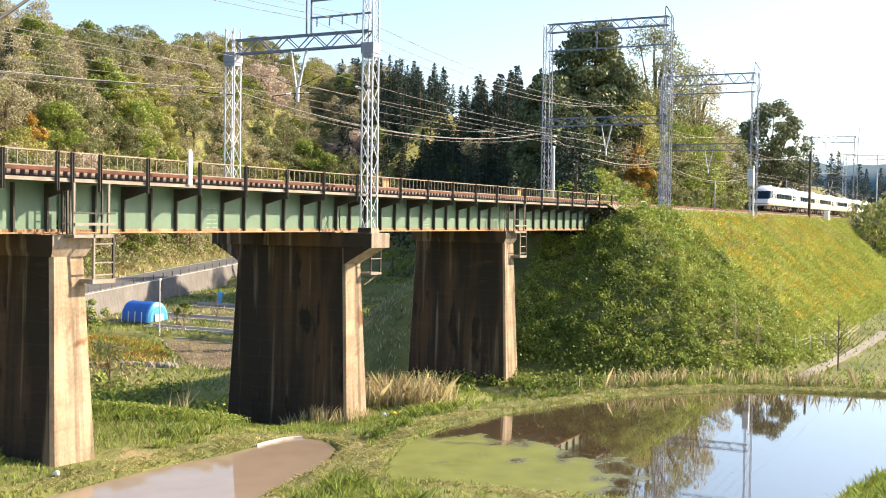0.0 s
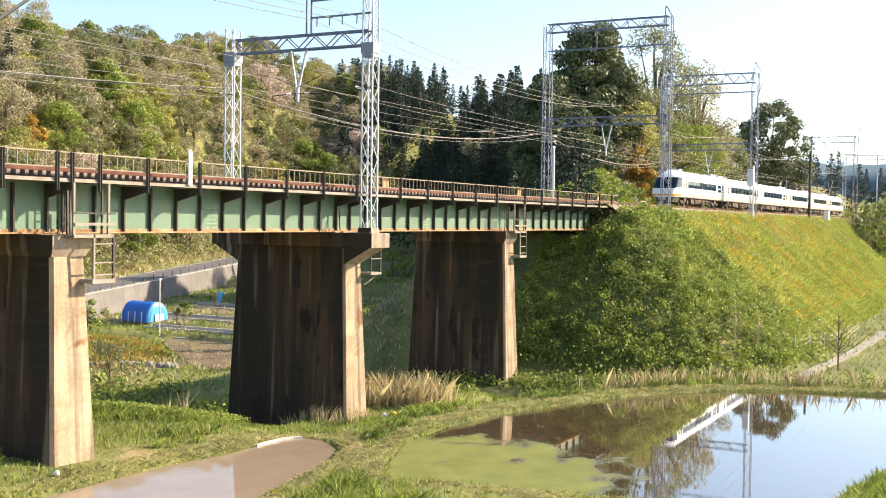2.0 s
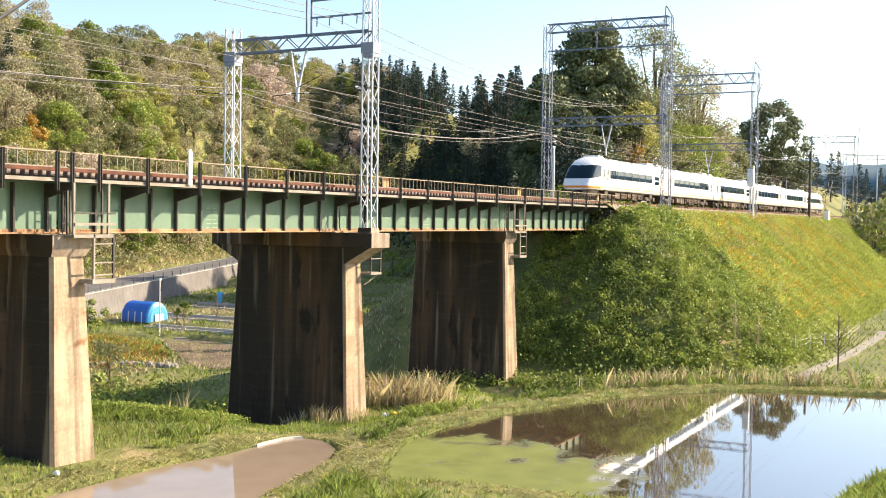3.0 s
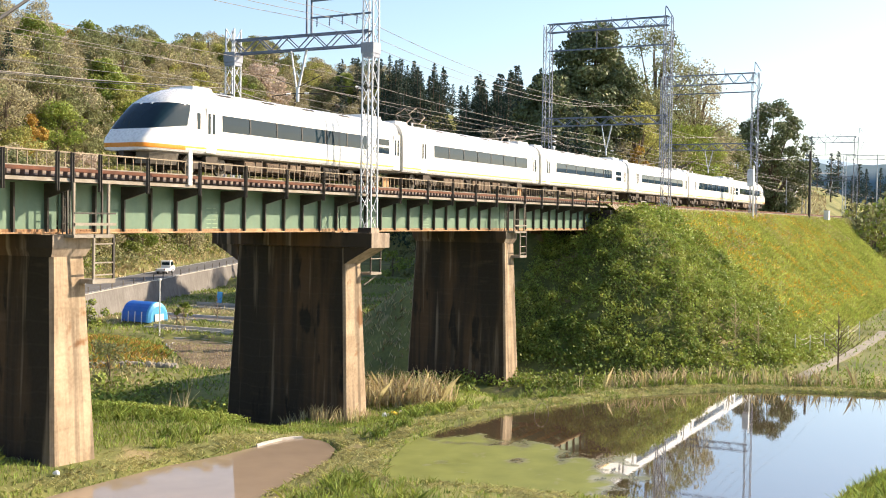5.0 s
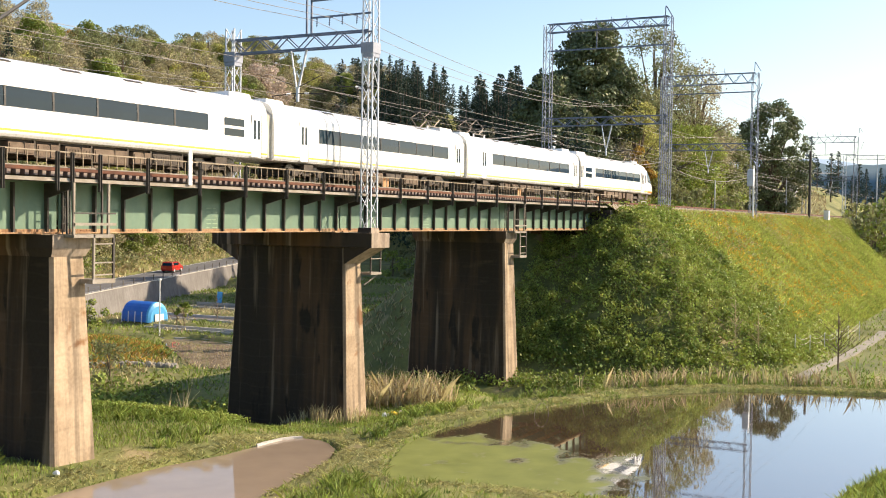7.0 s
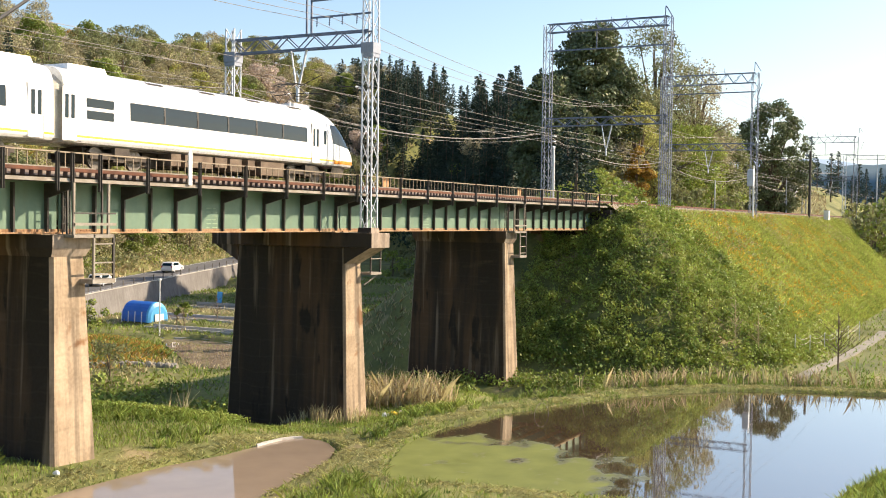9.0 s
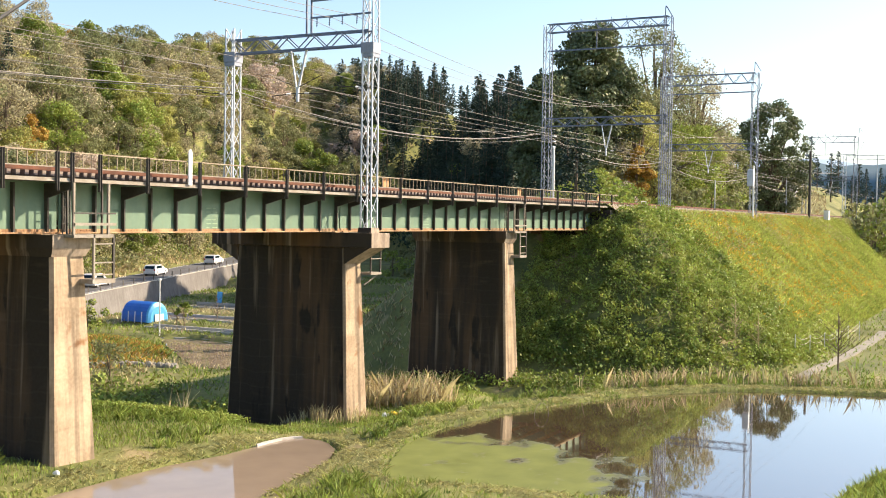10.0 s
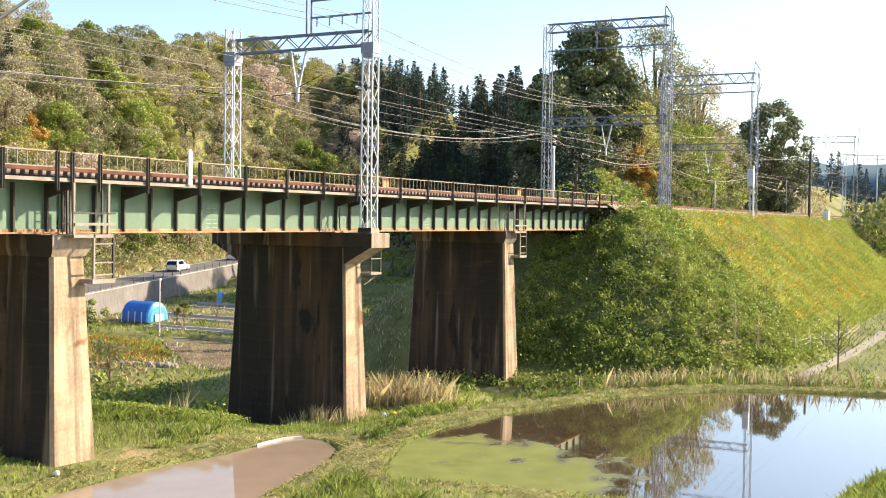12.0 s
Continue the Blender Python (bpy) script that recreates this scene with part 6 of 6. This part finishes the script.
def inspection_platform(x, low):
    p = thing("inspection_platform", "pale steel inspection platform with rails hung from the bridge", "platform", "inspection platforms")
    y0, y1 = -1.05, -0.55
    for dx in (0.0, 1.72):
        part("hanger", Shape().beam((x + dx, y0, -0.62), (x + dx, y0, -2.55), 0.09), DECK_EDGE, p)
        part("hanger", Shape().beam((x + dx + 0.18, y1, -0.62), (x + dx + 0.18, y1, -2.55), 0.07), DARK_STEEL, p)
    part("floor", Shape().box(x - 0.05, x + 1.95, y0 - 0.08, y1 + 0.25, -2.62, -2.50), DECK_EDGE, p)
    for z in (-1.72, -2.12):
        part("guard_bar", Shape().beam((x, y0 - 0.04, z), (x + 2.05, y0 - 0.04, z), 0.06 if z > -2 else 0.1).beam((x + 2.05, y0 - 0.04, z), (x + 2.05, y1, z), 0.06), DARK_STEEL if z > -2 else DECK_EDGE, p)
    if low:
        a, b = x + 0.95, x + 1.95
        for xx in (a, b):
            part("cage_bar", Shape().beam((xx, y0 - 0.04, -2.5), (xx, y0 - 0.04, -4.2), 0.08), DARK_STEEL if xx == b else DECK_EDGE, p)
        for z in (-2.85, -3.55, -4.0):
            part("cage_rail", Shape().beam((a, y0 - 0.04, z), (b, y0 - 0.04, z), 0.05), DECK_EDGE, p)
        part("lower_floor", Shape().box(a - 0.1, b + 0.05, y0 - 0.1, y1 + 0.3, -4.32, -4.16), DECK_EDGE, p)
    for k in range(5):
        part("rung", Shape().beam((x + 0.25, y1 + 0.3, -0.9 - 0.3 * k), (x + 0.6, y1 + 0.3, -0.9 - 0.3 * k), 0.03), DARK_STEEL, p)
    for xx in (x + 0.25, x + 0.6):
        part("stile", Shape().beam((xx, y1 + 0.3, -0.62), (xx, y1 + 0.3, -2.5), 0.04), DARK_STEEL, p)


inspection_platform(29.25, True)
inspection_platform(68.6, True)
cage = thing("inspection_platform", "small pale steel landing beside the pier cap", "platform", "inspection platforms")
part("floor", Shape().box(49.9, 51.0, -1.1, -0.4, -4.75, -4.62), DECK_EDGE, cage)
part("hanger", Shape().beam((50.95, -1.05, -3.3), (50.95, -1.05, -4.7), 0.07), DARK_STEEL, cage)
part("hanger", Shape().beam((49.95, -1.05, -3.3), (49.95, -1.05, -4.7), 0.07), DARK_STEEL, cage)
part("strut", Shape().beam((50.9, -1.0, -4.7), (50.0, -0.6, -5.3), 0.06), DECK_EDGE, cage)
part("guard_bar", Shape().beam((49.9, -1.07, -3.9), (51.0, -1.07, -3.9), 0.05), DECK_EDGE, cage)
for x in (51.7, 69.9, 86.2):
    box_ = thing("refuge_board", "weathered orange-brown board on the bridge railing", "board", "refuge boards")
    part("board", Shape().box(x, x + 0.6, -0.72, -0.66, -0.05, 0.42), surface("orange_board", (0.42, 0.22, 0.10), (0.58, 0.34, 0.18), 2, 0.8, bump=0.2) if x < 52 else bpy.data.materials["orange_board"], box_)
for x0 in (38.4, 58.4, 77.0):
    panel = thing("inscription_panel", "small painted inscription in rows of pale strokes on the girder", "inscription", "inscriptions")
    for k in range(6):
        for j in range(2):
            part("stroke", Shape().box(x0 + 0.42 * j, x0 + 0.42 * j + (0.34 if (k + j) % 3 else 0.22), 0.430, 0.436, -2.28 + 0.17 * k, -2.25 + 0.17 * k), surface("faded_strokes", (0.20, 0.30, 0.19), (0.25, 0.36, 0.24), 2, 0.6) if "faded_strokes" not in bpy.data.materials else bpy.data.materials["faded_strokes"], panel)


# ---- beside the line ----
def pole(name, x, y, z0, z1, r, mat_, label, arms=()):
    p = thing(name, label, "pole", "line-side poles", at=pose(x, y, 0))
    part("shaft", Shape().tube([(0, 0, z0 - 0.5), (0, 0, z1)], [r, r * 0.8], 8), mat_, p)
    for z, l in arms:
        part("cross_arm", Shape().beam((0, -l, z), (0, l, z), 0.08), mat_, p)
    return p


pole("telegraph_pole", 178.7, -2.5, -0.9, 9.6, 0.22, DARK_STEEL, "dark wooden pole beside the railway")
wp = pole("transformer_pole", 135.2, -3.0, -0.9, 5.2, 0.13, WHITE_PAINT, "white pole with a grey equipment cabinet", ((4.2, 0.5),))
part("equipment_cabinet", Shape().box(-0.9, -0.2, -0.15, 0.6, 2.7, 4.6).box(-0.85, -0.25, -0.1, 0.55, 4.6, 4.75), GALV, wp, bevel=0.06)
pole("short_pole", 163.5, 8.5, 0.0, 4.6, 0.09, GALV, "thin grey pole behind the tracks")
pole("white_mast", 101.7, 9.4, -0.8, 5.5, 0.16, WHITE_PAINT, "white tubular mast beside the tracks")
pole("signal_mast", 224.0, 9.2, -0.8, 8.0, 0.12, GALV, "thin grey mast far along the line", ((7.5, 0.8),))
pole("signal_mast", 262.0, -3.4, -2.0, 14.0, 0.14, GALV, "tall thin grey mast far along the line")
cab = thing("relay_cabinet", "pale grey relay cabinet beside the track", "cabinet", at=pose(191.0, -3.3, -1.0))
part("body", Shape().box(-0.6, 0.6, -0.4, 0.4, 0, 1.5), WHITE_PAINT, cab, bevel=0.04)
part("lid", Shape().box(-0.66, 0.66, -0.46, 0.46, 1.5, 1.58), GALV, cab)
fence = thing("track_fence", "short white railing at the end of the bridge", "fence", at=pose(92.0, -2.6, -0.8))
for dx in (0.0, 1.3):
    part("post", Shape().beam((dx, 0, 0), (dx, 0, 0.85), 0.06), KERB, fence)
part("rail", Shape().beam((0, 0, 0.83), (1.3, 0, 0.83), 0.05), KERB, fence)
hutch = thing("slatted_box", "white slatted box on a stand by the slope", "box", at=pose(152.0, -22.0, float(ground_z(152, -22))))
part("stand", Shape().box(-0.5, 0.5, -0.5, 0.5, 0, 2.4), GALV, hutch)
for k in range(4):
    part("slat", Shape().box(-0.75, 0.75, -0.62, 0.62, 2.4 + 0.42 * k, 2.72 + 0.42 * k), WHITE_PAINT, hutch)
setting(part("path", Shape().loft([[(x, y - 0.5, float(ground_z(x, y)) - 0.2), (x, y - 0.5, float(ground_z(x, y)) + 0.12), (x, y + 0.5, float(ground_z(x, y)) + 0.12), (x, y + 0.5, float(ground_z(x, y)) - 0.2)]
                               for x, y in ((80, -17.5), (90, -18.0), (98, -18.6), (105, -19.0), (116, -19.3), (127.5, -19.5), (140, -19.8))]), PATH_CONCRETE), "pale concrete farm path at the embankment foot", "path")
setting(part("water_4", Shape().poly([(100, -40, -12.72), (100, -22.0, -12.72), (112, -21.4, -12.72), (132, -21.8, -12.72), (132, -44, -12.72)], [(0, 1, 2, 3, 4)]), CANAL_WATER), "flooded paddy beyond the stream", "water")
rope = thing("rope_fence", "thin posts with drooping white rope beside the path", "fence")
rp = [(88.5, -16.2), (93, -16.6), (98, -17.0), (103, -17.3), (108, -17.6), (113, -18.0)]
for x, y in rp:
    part("post", Shape().tube([(x, y, float(ground_z(x, y)) - 0.2), (x, y, float(ground_z(x, y)) + 1.9)], 0.03, 5), GALV, rope)
for (xa, ya), (xb, yb) in zip(rp, rp[1:]):
    for dz in (1.85, 1.45):
        part("rope", Shape().tube(sagging((xa, ya, float(ground_z(xa, ya)) + dz), (xb, yb, float(ground_z(xb, yb)) + dz), 0.35, 8), 0.014, 4), KERB, rope)
hoop = thing("hose_hoop", "pale hose bent to a hoop on the dyke", "hose", at=pose(48.2, -11.6, -10.95, 0, 0, 60))
part("hose", Shape().tube([(0, 0.42 * math.cos(a), 0.62 * math.sin(a)) for a in np.linspace(0, math.pi, 14)], 0.012, 6), PATH_CONCRETE, hoop)
bags = thing("plastic_bags", "crumpled yellow and white plastic bags on the grass", "rubbish", at=pose(47.2, -4.1, float(ground_z(47.2, -4.1))))
for k, (dx, dy, r, m) in enumerate(((0, 0, 0.28, TRAIN_YELLOW), (0.3, -0.35, 0.3, TRAIN_CREAM), (-0.1, -0.4, 0.26, TRAIN_YELLOW), (-0.2, 0.3, 0.22, WHITE_PAINT))):
    q = random.Random(k)
    part("bag", Shape().loft([[(dx + r * w * math.cos(a) * q.uniform(0.75, 1.2), dy + r * w * math.sin(a) * q.uniform(0.75, 1.2), h * r) for a in np.linspace(0, 6.28, 10)[:-1]] for w, h in ((0.7, 0.0), (1.0, 0.4), (0.8, 0.9), (0.2, 1.2))]), m, bags)
scrap = thing("plastic_bag", "small crumpled white plastic bag in the grass", "rubbish", at=pose(28.0, -1.6, -10.9))
part("bag", Shape().loft([[(0.11 * w * math.cos(a) * (1 + 0.3 * math.sin(3 * a)), 0.15 * w * math.sin(a) * (1 + 0.2 * math.cos(2 * a)), h * 0.6) for a in np.linspace(0, 6.28, 9)[:-1]] for w, h in ((0.8, 0), (1, 0.1), (0.6, 0.22), (0.15, 0.26))]), WHITE_PAINT, scrap)
lip = setting(part("canal_lip", Shape().loft([[(x, y, -11.5), (x, y, -11.11), (x + 0.05, y + 0.12, -11.11), (x + 0.05, y + 0.12, -11.5)] for x, y in ((36.6, -3.82), (37.2, -3.80), (38.2, -3.90), (38.7, -4.14), (39.0, -4.40))]), KERB), "pale concrete lip of the paddy", "kerb")

# ---- the far distance ----
house = thing("farmhouse", "distant farmhouse with a grey hipped roof", "house", at=pose(324, 29, float(ground_z(324, 29)) + 0.5, 0, 0, 20))
hw = part("wall", Shape().box(-5, 5, -4, 4, -3, 3.2), KERB, house)
part("roof", Shape().loft([[(-6, -5, 3.2), (6, -5, 3.2), (6, 5, 3.2), (-6, 5, 3.2)], [(-3, -0.4, 6.2), (3, -0.4, 6.2), (3, 0.4, 6.2), (-3, 0.4, 6.2)]]), surface("roof_tile", (0.12, 0.13, 0.15), (0.2, 0.21, 0.23), 2, 0.6), house)
for k in range(3):
    part("window", Shape().box(-5.03, -4.98, -2.8 + 2.2 * k, -1.6 + 2.2 * k, 0.6, 1.9), TRAIN_GLASS, house)
ramp = setting(part("ramp_road", Shape().loft([[(x, y - 1.4, z - 0.4), (x, y - 1.4, z), (x, y + 1.4, z), (x, y + 1.4, z - 0.4)] for x, (y, z) in ((x, ramp_at(x)) for x in (RAMP_X - 4, 265, 300, 335))]), ASPHALT),
               "dark asphalt lane climbing beside the railway", "road")
lane_rail = thing("lane_guard_rail", "white guard rail beside the climbing lane", "guard rail")
for x in np.arange(RAMP_X, 331, 8):
    y, z = ramp_at(x)
    part("post", Shape().beam((x, y - 1.6, z - 0.3), (x, y - 1.6, z + 0.85), 0.12), WHITE_PAINT, lane_rail)
part("rail", Shape().beam((RAMP_X, ramp_at(RAMP_X)[0] - 1.66, ramp_at(RAMP_X)[1] + 0.75), (330, ramp_at(330)[0] - 1.66, ramp_at(330)[1] + 0.75), 0.12), WHITE_PAINT, lane_rail)
lb = sown(7000, RAMP_X - 6, 335, 0, 30, nr, lambda x, y: (y < ramp_at(x)[0] - 1.9) & (y > ramp_at(x)[0] - 9))
stuff("lane_bank_grass", tufts("lane_bank_grass", lb, 0.7, 0.2, STRAW, nr, lean=0.5), "dry brown grass on the bank below the lane", "grass")


def ridge(name, dist, th0, th1, top, rough, mat_, label, seed):
    s = Shape()
    r = random.Random(seed)
    ths = np.linspace(th0, th1, 90)
    rows_ = []
    for t in ths:
        h = top * (0.90 + 0.07 * math.sin(t * 0.42 + seed) + 0.05 * math.sin(t * 1.3 + 2 * seed)) + rough * r.uniform(-1, 1)
        c, sn = math.cos(radians(t)), math.sin(radians(t))
        rows_.append([(dist * c, dist * sn, -40), (dist * 1.02 * c, dist * 1.02 * sn, h * 0.6), (dist * 1.05 * c, dist * 1.05 * sn, h), (dist * 1.2 * c, dist * 1.2 * sn, -40)])
    s.loft(rows_, closed=False)
    setting(part(name, s, mat_, smooth=True), label, "backdrop")


ridge("backdrop_1", 2500, -40, 60, 165, 2, HAZED_RIDGE, "hazy blue distant mountain ridge", 2)
ridge("backdrop_2", 900, -30, 30, 50, 2, HAZED_WOODS, "distant wooded hills, blue-green with painted haze", 5)
for k in range(26):
    t = 3.0 + 0.32 * k
    r = 380 + 60 * math.sin(k * 2.3)
    x, y = r * math.cos(radians(t)), r * math.sin(radians(t)) - 31
    ob = copy_thing(KINDS["conifer"][k % 2], pose(0, 0, 0))
    stand(ob, x, y, 0.75 + 0.2 * math.sin(k * 1.7), 37 * k)


# ---- what moves ----
def motions():
    times = [0.5 * k for k in range(25)]
    for car, off, turn in CARS:
        walk(car, [(t, pose(train_front(t) + off, 1.4, 0, 0, 0, turn)) for t in times])
    heading = math.degrees(math.atan2(ROAD_D[1], ROAD_D[0]))
    for car, u0, t0, speed in TRAFFIC:
        walk(car, [(t, pose(*along(u0 + speed * (t - t0), 3.4, ROAD_Z + 0.035), 0, -math.degrees(math.atan(ROAD_RISE)), heading)) for t in (0.0, 4.0, 8.0, 12.0)])


motions()
